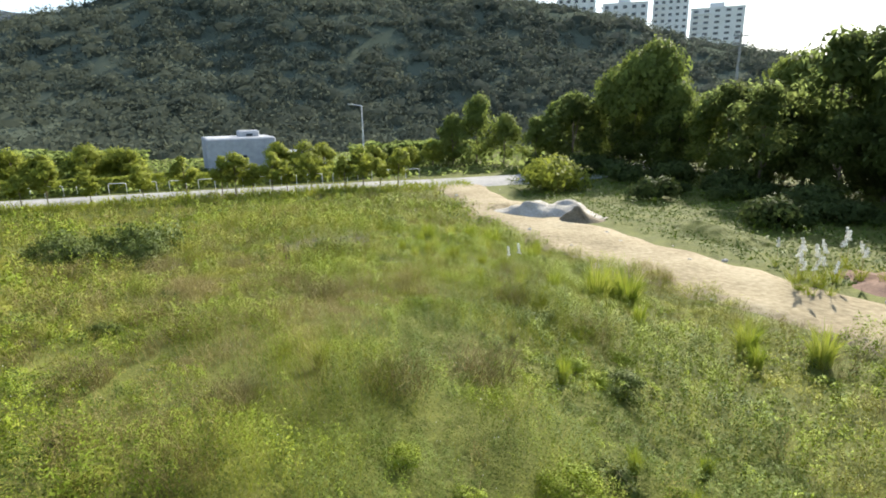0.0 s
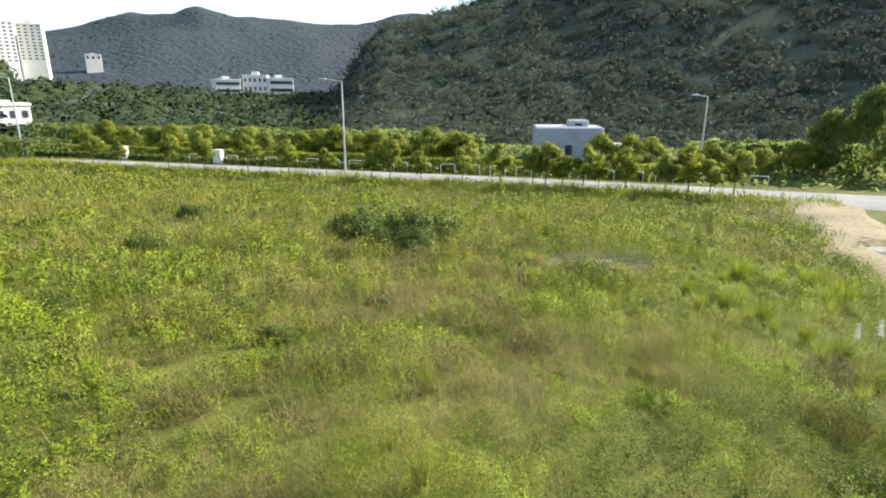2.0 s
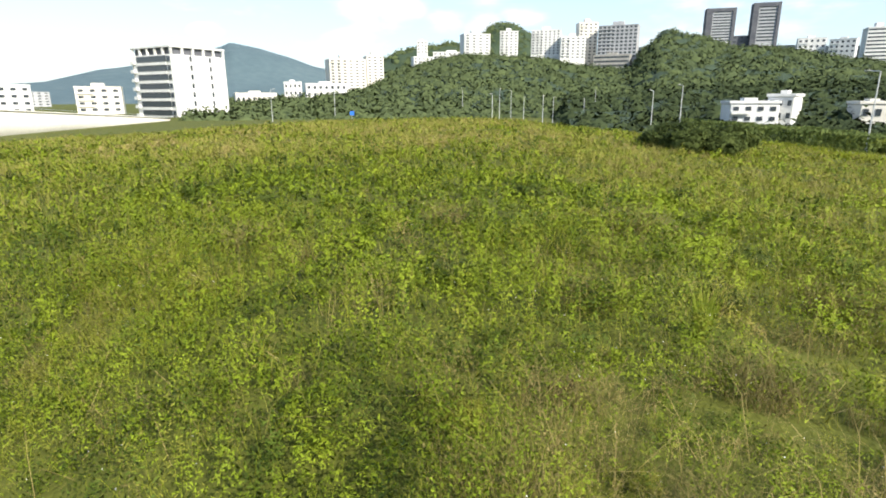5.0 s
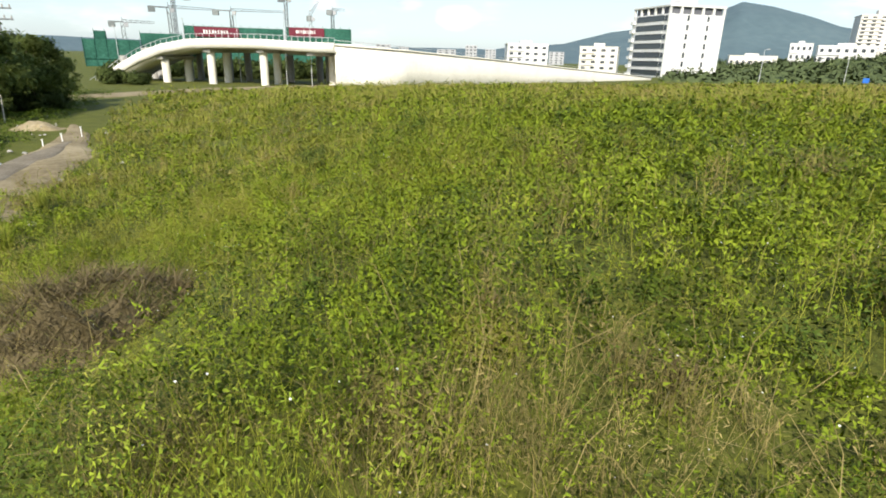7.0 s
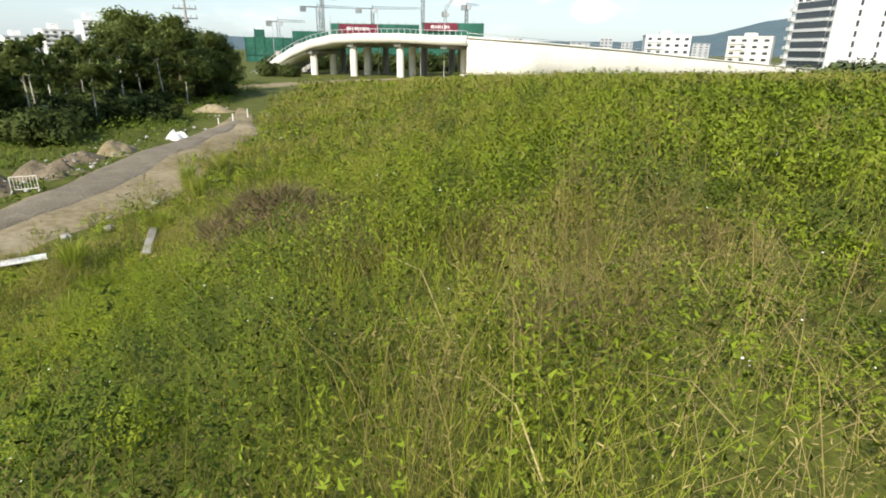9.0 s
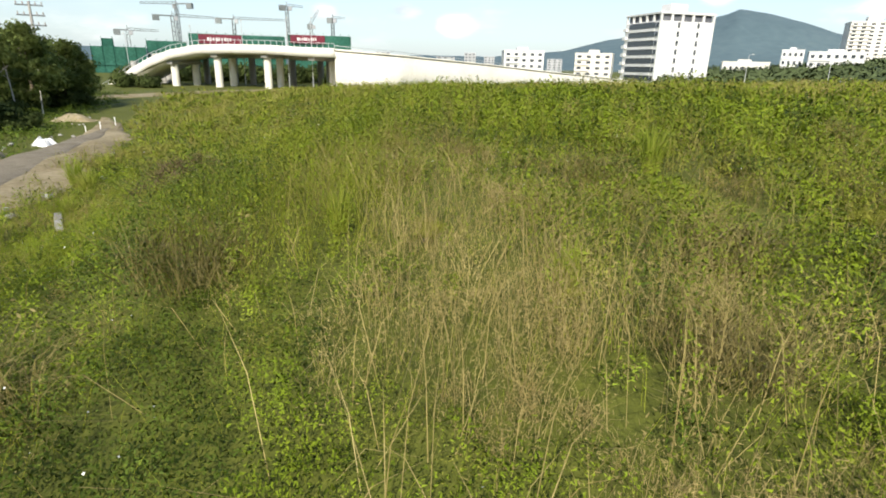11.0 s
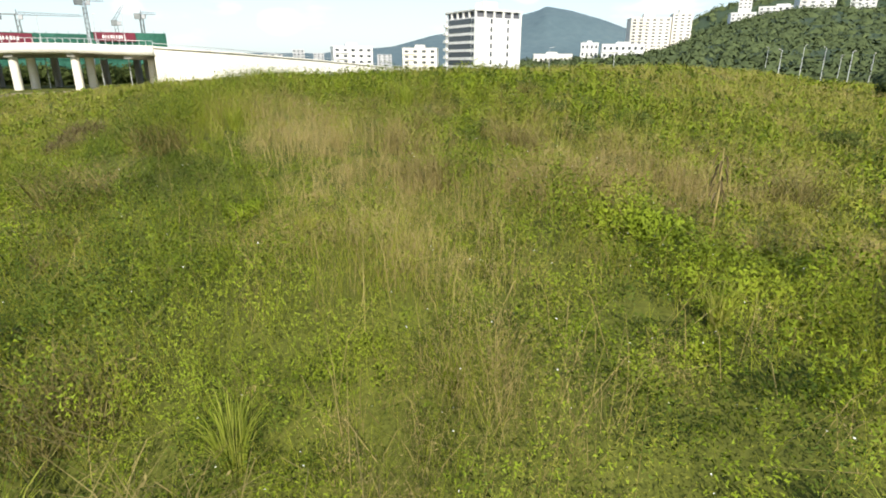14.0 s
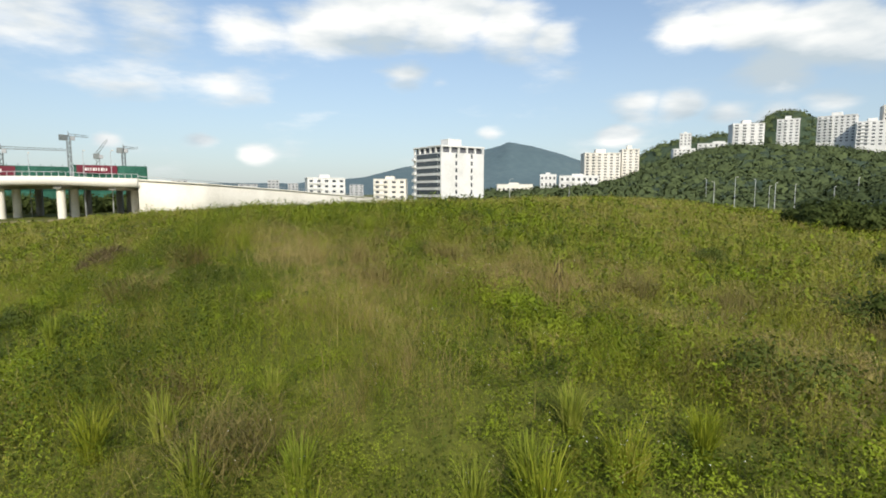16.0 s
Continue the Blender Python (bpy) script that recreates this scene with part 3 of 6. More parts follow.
ridge_b = polar_hill("town_hill", [(76, 2.4), (79, 2.9), (82, 3.5), (85, 4.0), (88, 4.1), (91, 5.0), (93.5, 5.4), (95, 4.0), (96, 2.9), (99, 2.9), (103, 3.5), (106, 3.8), (109, 4.1), (112, 4.1), (115, 3.6), (118, 2.9), (121, 1.7), (124, 1.0), (128, 0.5), (132, 0.2), (138, 0.0)],
                     190, 540, M_FARHILL, "wooded hill with white blocks of flats along its top", rough=0.05, ease=0.8)
clothe("town_hill_woods", ridge_b, 3900, 4.8, 44, .66, C_TOWN, "dense green woods on the slope below the flats", rng, 0.0, 0.66)
low_woods = polar_hill("low_wood", [(46, 0.6), (52, 0.3), (60, 0.2), (66, 0.9), (72, 1.2), (80, 1.4), (88, 1.0), (96, 0.4), (102, 0.2)],
                       88, 200, M_FARHILL, "low wooded ground between the road and the villas", rough=0.1)
clothe("low_wood_trees", low_woods, 1400, 3.2, 44, 0.42, C_LOW, "belt of dark trees behind the road", rng, 0.0, 0.9)
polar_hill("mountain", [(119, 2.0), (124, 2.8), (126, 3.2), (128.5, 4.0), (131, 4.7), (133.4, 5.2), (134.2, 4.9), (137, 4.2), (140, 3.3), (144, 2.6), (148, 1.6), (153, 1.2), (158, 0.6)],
           1900, 3000, M_MOUNT, "far mountain coloured blue-grey to suggest haze", rough=0.05)
polar_hill("far_ridge_south", [(150, 0.5), (156, 1.0), (165, .9), (175, .6), (188, .9), (197, 1.0), (205, .5), (215, .4)], 1900, 3000, M_MOUNT, "far ridge on the skyline, coloured pale for haze", rough=0.08)

# ---- field vegetation ----
LINE = np.array([(p[1], p[2]) for p in PATH])


def path_distance(x, y):
    """Distance in plan to the line of flight."""
    d = np.full(np.shape(x), 1e9)
    for (ax, ay), (bx, by) in zip(LINE[:-1:2], LINE[2::2]):
        ux, uy = bx - ax, by - ay
        t = np.clip(((x - ax) * ux + (y - ay) * uy) / (ux * ux + uy * uy + 1e-9), 0, 1)
        d = np.minimum(d, np.hypot(x - ax - ux * t, y - ay - uy * t))
    return d


def scatter(count, rng, x0, x1, y0, y1):
    return rng.uniform(x0, x1, count), rng.uniform(y0, y1, count)


def in_field(x, y):
    xe = np.interp(y, TRACK_Y, TRACK_X) - np.interp(y, [-10, 0, 12], [1.7, 2.1, 2.5]) + (vnoise(x, y, 2.2, 4) - .5) * 1.8 + (vnoise(x, y, .45, 2) - .45) * 2.2
    return (x < xe) & (road_distance(x, y) > 0.6) & (y > -74)


BARE = [(-5.6, 20.6, 2.0, 1.2), (-.8, 1.0, 1.4, 1.5)]


def bare(x, y):
    k = np.zeros(np.shape(x), bool)
    for bx, by, rx, ry in BARE:
        k |= ((x - bx) / rx) ** 2 + ((y - by) / ry) ** 2 < 0.55 + .9 * vnoise(x, y, .7, 2)
    return k


# kinds of growth by place: weights of lush, grey, straw, withered


def spot(x, y, cx, cy, rx, ry):
    return np.exp(-(((x - cx) / rx) ** 2 + ((y - cy) / ry) ** 2))


def growth(x, y):
    a, b, c, e = vnoise(x, y, 4.0, 0), vnoise(x + 50, y, 2.4, 1), vnoise(x, y + 70, 1.1, 2), vnoise(x + 30, y, .7, 5)
    lush = spot(x, y, -14, -2, 9, 7) * 2.0 + spot(x, y, -7, 2.2, 3, 3) * 1.6 + smoothstep((a - .42) * 4) * .7 + smoothstep((e - .55) * 5) * .6 + .12
    lush = lush * 1.25 + spot(x, y, -.7, 6.3, 1.1, 1.7) * 2.2 + spot(x, y, 3, 6, 5, 9) * .5 + spot(x, y, -3.2, 16.2, 1.3, .8) * 1.5 + spot(x, y, -.6, 10.4, .9, 1.5) * 2.0 + spot(x, y, 1.1, 12.9, 1.0, 1.7) * 1.6 + spot(x, y, -.3, 17.3, 1.1, .8) * 1.5
    straw = spot(x, y, -3.2, 8.0, 1.5, 2.6) * 1.15 + spot(x, y, -1.5, 13.8, 1.2, 2.6) * 1.1 + spot(x, y, -2.7, 10.7, 1.2, 1.5) * .95 + spot(x, y, -4.0, 12.5, 4.5, 3.6) * .62 + spot(x, y, -8, 13, 6, 2.4) * .4 + spot(x, y, -28, -16, 26, 22) * .7 * smoothstep((-12 - x) / 14)
    straw = straw * (.35 + 1.3 * vnoise(x, y + 20, 1.2, 3)) + smoothstep((b - .55) * 5) * .3 + .06
    grey = smoothstep((c - .4) * 3) * .8 + .25
    dead = smoothstep((vnoise(x, y, 1.3, 4) - .62) * 6) * 1.0 * smoothstep((vnoise(x, y, 6, 5) - .3) * 3)
    dead = dead + spot(x, y, -3.8, 5.4, 1.2, 1.0) * 1.2 + spot(x, y, -4.8, 6.9, 1.0, .9) * 1.3 + spot(x, y, -3.1, .8, 1.0, 1.6) * .6 + spot(x, y, -4.7, 12.6, .8, .8) * .9 + spot(x, y, 1.5, 15.4, .7, .7) * 1.6 + spot(x, y, .7, 11.4, .7, 1.0) * 1.2 + spot(x, y, -2.0, 7.0, .6, .5) * 1.1
    lush, straw, grey, dead = lush ** 1.7, straw ** 1.7, grey ** 1.7, dead ** 1.7
    t = lush + straw + grey + dead
    return lush / t, grey / t, straw / t, dead / t


def height_of(x, y):
    """How tall the growth stands: clumps a hand's span to a stride across, with gaps between them."""
    big = smoothstep((vnoise(x, y, 1.25, 3) - .3) * 1.9) * (.35 + .9 * vnoise(x, y, 2.6, 0))
    mid = smoothstep((vnoise(x, y, .55, 5) - .28) * 1.8)
    return 0.02 + .43 * big + .3 * mid * (.35 + .8 * vnoise(x, y, 1.6, 4)) + .14 * vnoise(x, y, .24, 2) ** 1.5 + .06 * vnoise(x, y, .12, 1)


# from, to, leaves a square metre, leaf length, leaves a plant
RINGS = [(0, 1.3, 5200, .0115, 54), (1.3, 2.7, 3900, .014, 46), (2.7, 4.5, 2600, .0195, 40), (4.5, 7, 1550, .0255, 32), (7, 11, 720, .035, 24), (11, 18, 290, .051, 16), (18, 30, 120, .07, 10), (30, 52, 42, .108, 6), (52, 96, 12, .19, 4)]


def weed_points(rng):
    """Leaves gathered into plants. Returns place, leaf size, the leaf's offset from its stem and its share of the plant's height, and the plant it is on."""
    out = []
    plants = 0
    for lo, hi, dens, size, leaves in RINGS:
        x0, x1, y0, y1 = max(-115, -2 - hi), min(16, 3 + hi), max(-74, -hi), min(60, 21 + hi)
        n = int(dens / leaves * (x1 - x0) * (y1 - y0))
        px, py = scatter(n, rng, x0, x1, y0, y1)
        d = path_distance(px, py)
        k = (d >= lo) & (d < hi) & in_field(px, py) & ~bare(px, py)
        px, py = px[k], py[k]
        n = len(px)
        wide = (.06 + .13 * rng.rand(n) ** 1.5) * (1 + size * 14)
        i = np.repeat(np.arange(n), np.maximum(2, (leaves * (.4 + 1.2 * rng.rand(n))).astype(int)))
        m = len(i)
        u = rng.rand(m) ** .7
        q, a = wide[i] * (1.15 - .75 * u ** 2) * np.sqrt(rng.rand(m)), rng.rand(m) * 6.283
        ox, oy = np.cos(a) * q, np.sin(a) * q
        out.append((px[i] + ox, py[i] + oy, np.full(m, size), ox / wide[i], oy / wide[i], u, i + plants))
        plants += n
    return [np.concatenate(c) for c in zip(*out)]


def blades(x, y, z, h, w, lean, rng, bend=0.5):
    """Curved tapering blades of two pieces."""
    n = len(x)
    a = rng.rand(n) * 6.283
    d = np.stack([np.cos(a), np.sin(a), 0 * a], -1)
    tw = rng.rand(n) * 6.283
    side = np.stack([np.cos(tw), np.sin(tw), 0 * tw], -1) * (w / 2)[:, None]
    p = np.stack([x, y, z], -1)
    up = np.array([0, 0, 1.0])
    mid = p + up * (h * .55)[:, None] + d * (lean * h * .3)[:, None]
    tip = p + up * (h * (1 - .3 * bend * lean))[:, None] + d * (lean * h * (.6 + bend * .5))[:, None]
    v = np.stack([p - side, p + side, mid + side * .8, mid - side * .8, tip], 1).reshape(-1, 3)
    i = np.arange(n)[:, None] * 5
    f = np.concatenate([i + [0, 1, 2], i + [0, 2, 3], i + [3, 2, 4]])
    return v, f


def build_field():
    rng = np.random.RandomState(11)
    x, y, s, ox, oy, u, plant = weed_points(rng)
    count = plant.max() + 1
    first = np.unique(plant, return_index=True)[1]
    bx, by = x[first], y[first]
    g = growth(bx, by)
    pick = np.clip(rng.rand(count) * .62 + (vnoise(bx, by, .42, 4) - .27) * .8, 0, .999)
    kind = (pick > g[0]).astype(int) + (pick > g[0] + g[1]) + (pick > g[0] + g[1] + g[2])
    # patches of dark-leaved weeds; some dark plants stand in for shaded gaps
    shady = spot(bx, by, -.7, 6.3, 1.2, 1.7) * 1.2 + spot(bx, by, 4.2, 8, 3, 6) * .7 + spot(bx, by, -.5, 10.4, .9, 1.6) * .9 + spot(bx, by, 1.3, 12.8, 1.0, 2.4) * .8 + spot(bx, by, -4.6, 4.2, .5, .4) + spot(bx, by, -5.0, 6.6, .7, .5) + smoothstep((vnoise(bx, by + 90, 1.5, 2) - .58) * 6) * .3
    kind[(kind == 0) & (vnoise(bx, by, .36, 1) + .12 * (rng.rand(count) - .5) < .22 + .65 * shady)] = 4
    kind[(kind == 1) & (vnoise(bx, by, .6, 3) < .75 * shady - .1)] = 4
    tall = (height_of(bx, by) * (.75 + .6 * rng.rand(count)) + .04)[plant]
    kind = kind[plant]
    h, z0, e = height_of(x, y), ground_z(x, y), .12
    swell = np.stack([-(height_of(x + e, y) - h) / e, -(height_of(x, y + e) - h) / e, np.zeros(len(x))], -1)
    specs = {0: ("lush_weeds", M_LUSH, "fresh green broad-leaved weeds over the field"), 1: ("grey_weeds", M_GREY, "dull grey-green weeds among the grass"), 4: ("dark_weeds", M_DARKWEED, "dark green leafy weeds in patches, also darkening gaps between lighter plants")}
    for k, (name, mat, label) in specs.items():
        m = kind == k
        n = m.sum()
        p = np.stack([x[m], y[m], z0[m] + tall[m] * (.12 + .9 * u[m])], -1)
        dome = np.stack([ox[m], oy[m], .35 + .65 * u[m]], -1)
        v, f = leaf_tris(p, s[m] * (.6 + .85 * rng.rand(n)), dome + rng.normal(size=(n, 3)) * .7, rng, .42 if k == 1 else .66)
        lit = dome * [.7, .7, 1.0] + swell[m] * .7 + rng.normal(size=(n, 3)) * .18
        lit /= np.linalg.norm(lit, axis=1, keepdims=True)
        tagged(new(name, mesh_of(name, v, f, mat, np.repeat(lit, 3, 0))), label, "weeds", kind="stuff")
    # dry and withered growth: thin stems and blades
    for k, name, mat, label, tall in ((2, "straw_grass", M_STRAW, "dry straw-coloured tall grass", 1.25), (3, "withered_weeds", M_MAUVE, "withered brown weeds", 1.15)):
        m = (kind == k) & (rng.rand(len(x)) < np.interp(s, [.0115, .018, .033, .049], [.12, .18, .26, .26]))
        n = m.sum()
        v, f = blades(x[m], y[m], z0[m], h[m] * tall * (.4 + .7 * rng.rand(n)) + .1, s[m] * .22, .2 + 1.1 * rng.rand(n) ** 1.2, rng)
        tagged(new(name, mesh_of(name, v, f, mat)), label, "grass", kind="stuff")
        m = (kind == k) & (rng.rand(len(x)) < .95)
        n = m.sum()
        p = np.stack([x[m], y[m], z0[m] + h[m] * (.2 + .85 * rng.rand(n)) + .02], -1)
        v, f = leaf_tris(p, s[m] * (.65 + .8 * rng.rand(n)), rng.normal(size=(n, 3)) * .8 + [0, 0, 1], rng, .32)
        tagged(new(name + "_litter", mesh_of(name, v, f, mat)), label + " leaves", "grass", kind="stuff")
    # green grass blades through everything
    m = rng.rand(len(x)) < (.03 + .11 * smoothstep((vnoise(x, y, 1.9, 1) - .5) * 4)) * np.interp(s, [.0115, .018, .033], [.4, .65, 1])
    n = m.sum()
    v, f = blades(x[m] + rng.normal(size=n) * .05, y[m] + rng.normal(size=n) * .05, z0[m], h[m] * 1.1 * (.5 + .7 * rng.rand(n)) + .16, s[m] * .2, .2 + .9 * rng.rand(n), rng)
    tagged(new("green_grass", mesh_of("green_grass", v, f, M_BLADE)), "green grass blades growing through the weeds", "grass", kind="stuff")
    # long pale stalks near the line of flight
    xs, ys = scatter(24000, rng, -14, 8, -6, 22)
    keep = in_field(xs, ys) & (rng.rand(24000) < growth(xs, ys)[2] * 1.0 * np.clip(1.4 - path_distance(xs, ys) / 9, 0, 1))
    xs, ys = xs[keep], ys[keep]
    n = len(xs)
    v, f = blades(xs, ys, ground_z(xs, ys), (.4 + .55 * rng.rand(n)), np.full(n, .0048), .08 + .9 * rng.rand(n) ** 1.5, rng, .8)
    tagged(new("dry_stalks", mesh_of("dry_stalks", v, f, M_STRAW)), "long pale dry grass stalks standing above the weeds", "stalks", kind="stuff")
    # fine seed heads that stand over the weeds all over the field
    xs, ys = scatter(150000, rng, -75, 9, -60, 44)
    d = path_distance(xs, ys)
    keep = in_field(xs, ys) & ~bare(xs, ys) & (d > 4) & (rng.rand(150000) < np.interp(d, [4, 12, 40, 75], [.8, 1, .7, .4]) * smoothstep((vnoise(xs, ys, 5.0, 2) - .2) * 2.4))
    xs, ys, d = xs[keep], ys[keep], d[keep]
    n = len(xs)
    v, f = blades(xs, ys, ground_z(xs, ys) + height_of(xs, ys) * .5, .25 + .4 * rng.rand(n), np.interp(d, [4, 20, 75], [.006, .016, .04]), .1 + .6 * rng.rand(n) ** 1.5, rng, .8)
    tagged(new("seed_heads", mesh_of("seed_heads", v, f, M_SEED)), "fine olive-brown seed heads standing over the weeds", "grass", kind="stuff")
    # dead stalks fallen over in arcs, thickest where the growth has withered
    xs, ys = scatter(26000, rng, -12, 6, -3, 21)
    g = growth(xs, ys)
    keep = in_field(xs, ys) & (rng.rand(26000) < .05 + .8 * g[3] + .22 * g[2]) & (path_distance(xs, ys) < 8)
    xs, ys = xs[keep], ys[keep]
    n = len(xs)
    v, f = blades(xs, ys, ground_z(xs, ys) + height_of(xs, ys) * (.35 + .55 * rng.rand(n)), .16 + .3 * rng.rand(n), .003 + .003 * rng.rand(n), 1.1 + 1.6 * rng.rand(n), rng, 1.1)
    tagged(new("fallen_stalks", mesh_of("fallen_stalks", v, f, M_STRAW)), "pale dead stalks bent over among the weeds", "stalks", kind="stuff")
    # small white flowers
    xs, ys = scatter(5200, rng, -14, 8, -6, 24)
    keep = in_field(xs, ys) & (vnoise(xs, ys, 2.0, 5) > .56) & (path_distance(xs, ys) < 10)
    xs, ys = xs[keep], ys[keep]
    n = len(xs)
    p = np.stack([xs, ys, ground_z(xs, ys) + height_of(xs, ys) * (.9 + .4 * rng.rand(n)) + .05], -1)
    v, f = leaf_quads(p, (.0035 + .005 * rng.rand(n)), rng.normal(size=(n, 3)) * .4 + [0, 0, 1], rng, .9)
    tagged(new("white_flowers", mesh_of("white_flowers", v, f, M_PETAL)), "scattered small white wild flowers", "flowers", kind="stuff")


build_field()

# ---- trees and shrubs ----


def make_tree(name, label, h, r, mat, seed, leaf=0.16, clumps=26, per=60, trunk=0.09, low=0.35, at=None, group="", category="tree"):
    rg = np.random.RandomState(seed)
    root = thing(name, label, category, at if at is not None else pose(0, 0, 0), group)
    bm = bmesh.new()
    bend = Vector((rg.uniform(-.06, .06) * h, rg.uniform(-.06, .06) * h, 0))
    mid, top = Vector((0, 0, h * low)) + bend * .5, Vector((0, 0, h * .82)) + bend
    tube(bm, (0, 0, -.3), mid, trunk, trunk * .72, 7), tube(bm, mid, top, trunk * .72, trunk * .2, 7)
    a, z = rg.rand(clumps) * 6.283, low + (1 - low) * rg.rand(clumps) ** .8
    wide = np.sin(np.clip((z - low) / (1 - low), 0, 1) ** .7 * 2.6 + .35)
    q = r * wide * (.35 + .6 * rg.rand(clumps))
    c = np.stack([np.cos(a) * q + bend.x * z, np.sin(a) * q + bend.y * z, h * z * .95], -1)
    for i in range(0, min(clumps, 14), 2):
        tube(bm, mid.lerp(top, float(rg.rand()) * .7), c[i], trunk * .35, trunk * .1, 5)
    part("trunk", bm, M_BARK, root)
    v, f, n = leaf_cloud(c, r * (.28 + .2 * rg.rand(clumps)), per, leaf, rg, flat=.7, shell=.3, around=np.array([bend.x, bend.y, h * (low + 1) / 2.1]))
    part("crown", mesh_of("crown", v, f, mat, n), mat, root)
    return root


def make_bush(name, label, h, r, mat, seed, leaf=0.07, clumps=14, per=110, at=None, category="bush", group=""):
    rg = np.random.RandomState(seed)
    root = thing(name, label, category, at, group)
    a, q = rg.rand(clumps) * 6.283, r * np.sqrt(rg.rand(clumps)) * .8
    c = np.stack([np.cos(a) * q, np.sin(a) * q, h * (.25 + .5 * rg.rand(clumps) * (1 - .5 * q / r))], -1)
    bm = bmesh.new()
    for p in c[:9]:
        tube(bm, (0, 0, -.1), p, .018, .006, 5)
    tagged(part("branchwork", bm, M_BARK, root), kind="stuff")
    v, f, n = leaf_cloud(c, np.full(clumps, min(h, r) * .42) * (.7 + .6 * rg.rand(clumps)), per, leaf, rg, flat=.8, shell=.2, around=np.array([0, 0, h * .2]))
    part("foliage", mesh_of("foliage", v, f, mat, n), mat, root)
    return root


def placed(x, y, s=1.0, turn=0.0, sink=0.0, tall=1.0):
    return pose(x, y, gz(x, y) - sink, 0, 0, turn) @ Matrix.Diagonal((s, s, s * tall, 1))


rng = np.random.RandomState(5)


def along_road(s, off):
    p = ROAD1 + ROAD_DIR * s - ROAD_SIDE * off
    return float(p[0]), float(p[1])


SAPLINGS = [make_tree("roadside_sapling", "slim young roadside tree with a light green crown", 3.3, 1.05, M_TREE, 40 + i, .085, 20, 110, .05, .42, pose(*along_road(-4 - 9 * i, -.9), BASE), "young trees along the road") for i in range(3)]
for i, s in enumerate((-5.5, -7, -8.2, -9.6, -10.5, -16, -19, -24, -28, -30.5, -35, -39, -44, -48, -53, 0, -1.8, 1.5, 3)):
    x, y = along_road(s + rng.uniform(-.6, .6), -.9 + rng.uniform(-.5, .4))
    copy_thing(SAPLINGS[i % 3], placed(x, y, rng.uniform(.75, 1.1), rng.uniform(0, 360)))
STREET = [make_tree("street_tree", "leafy yellow-green street tree behind the clipped hedge", 3.3, 1.55, M_TREE, 60 + i, .085, 30, 150, .09, .3, pose(*along_road(-6 - 13 * i, 10.5), BASE), "street trees behind the hedge") for i in range(3)]
for i in range(27):
    x, y = along_road(-2 - 2.55 * i + rng.uniform(-.7, .7), 10.3 + rng.uniform(-1.2, 1.6))
    if not 2 <= i <= 6:
        copy_thing(STREET[i % 3], placed(x, y, rng.uniform(.7, 1.12), rng.uniform(0, 360)))
for i, (s, off, k) in enumerate(((3, 9, .85), (6.5, 10, .8), (10, 13, .9), (12.5, 15, .7))):
    copy_thing(STREET[i % 3], placed(*along_road(s, off), k, 70 * i))


def hedge(name, s0, s1, off, h, w, mat, label, seed, leaf=.1, dens=55):
    rg = np.random.RandomState(seed)
    n = int((s1 - s0) * dens)
    s, side, face = rg.uniform(s0, s1, n), rg.uniform(-1, 1, n), rg.rand(n)
    top = h * (.9 + .2 * vnoise(s, s * 0, 1.5, 1))
    o = np.where(face < .45, side * w / 2, np.where(side > 0, 1, -1) * w / 2 * (.9 + .15 * rg.rand(n)))
    z = np.where(face < .45, top, rg.uniform(0.05, 1, n) * top)
    p = ROAD1[None] + ROAD_DIR[None] * s[:, None] - ROAD_SIDE[None] * (off + o)[:, None]
    nrm = np.where((face < .45)[:, None], np.array([0, 0, 1.0]), np.c_[-ROAD_SIDE[0] * np.sign(o), -ROAD_SIDE[1] * np.sign(o), .3 + 0 * o])
    v, f = leaf_quads(np.c_[p, z + ground_z(p[:, 0], p[:, 1])], leaf * (.7 + .6 * rg.rand(n)), nrm + rg.normal(size=(n, 3)) * .5, rg)
    tagged(new(name, mesh_of(name, v, f, mat)), label, "hedge", kind="" if "clipped" in name else "stuff")


hedge("clipped_hedge", -78, 2, 7.4, 1.15, 1.5, M_TREE, "long clipped green hedge along the road", 3, .13, 240)
hedge("shrub_belt", -150, -62, 3.0, 2.0, 4.5, M_WOODS, "uneven belt of shrubs beside the far road", 4, .24, 130)
hedge("dark_thicket", -80, -19, 17.5, 2.6, 6.0, M_WOODS, "dark thicket at the foot of the hill", 6, .28, 150)
hedge("dark_thicket", 2, 18, 17.5, 2.4, 5.0, M_WOODS, "dark thicket beside the pump house", 7, .28, 150)
hedge("low_hedge", -70, -20, 5.6, .55, .7, M_WOODS, "low dark planting at the far kerb", 8, .12, 120)

WOOD_VARIANTS = [make_tree("woodland_tree", "tall dense green tree at the edge of the wood", 7.6, 3.0, M_WOODS, 80 + i, .17, 40, 105, .16, .18, pose(*[(9, 58), (20, 42), (25, 20)][i], BASE), "trees of the wood") for i in range(3)]
LIGHT_TREE = make_tree("light_tree", "rounded light green tree before the dark hill", 6.8, 3.0, M_LIGHT, 90, .14, 34, 190, .15, .2, pose(8.5, 63, BASE), "trees of the wood")
copy_thing(LIGHT_TREE, placed(17.5, 62, .95, 120)), copy_thing(LIGHT_TREE, placed(13, 66, .85, 50)), copy_thing(LIGHT_TREE, placed(27, 56, .8, 200))
EDGE = [(9, 60), (14, 54), (19, 46), (22, 38), (25, 29), (27, 18), (27, 6), (23, -8), (20, -20), (18, -32), (15, -44), (13, -52)]
ex, ey = [p[0] for p in EDGE], [p[1] for p in EDGE]
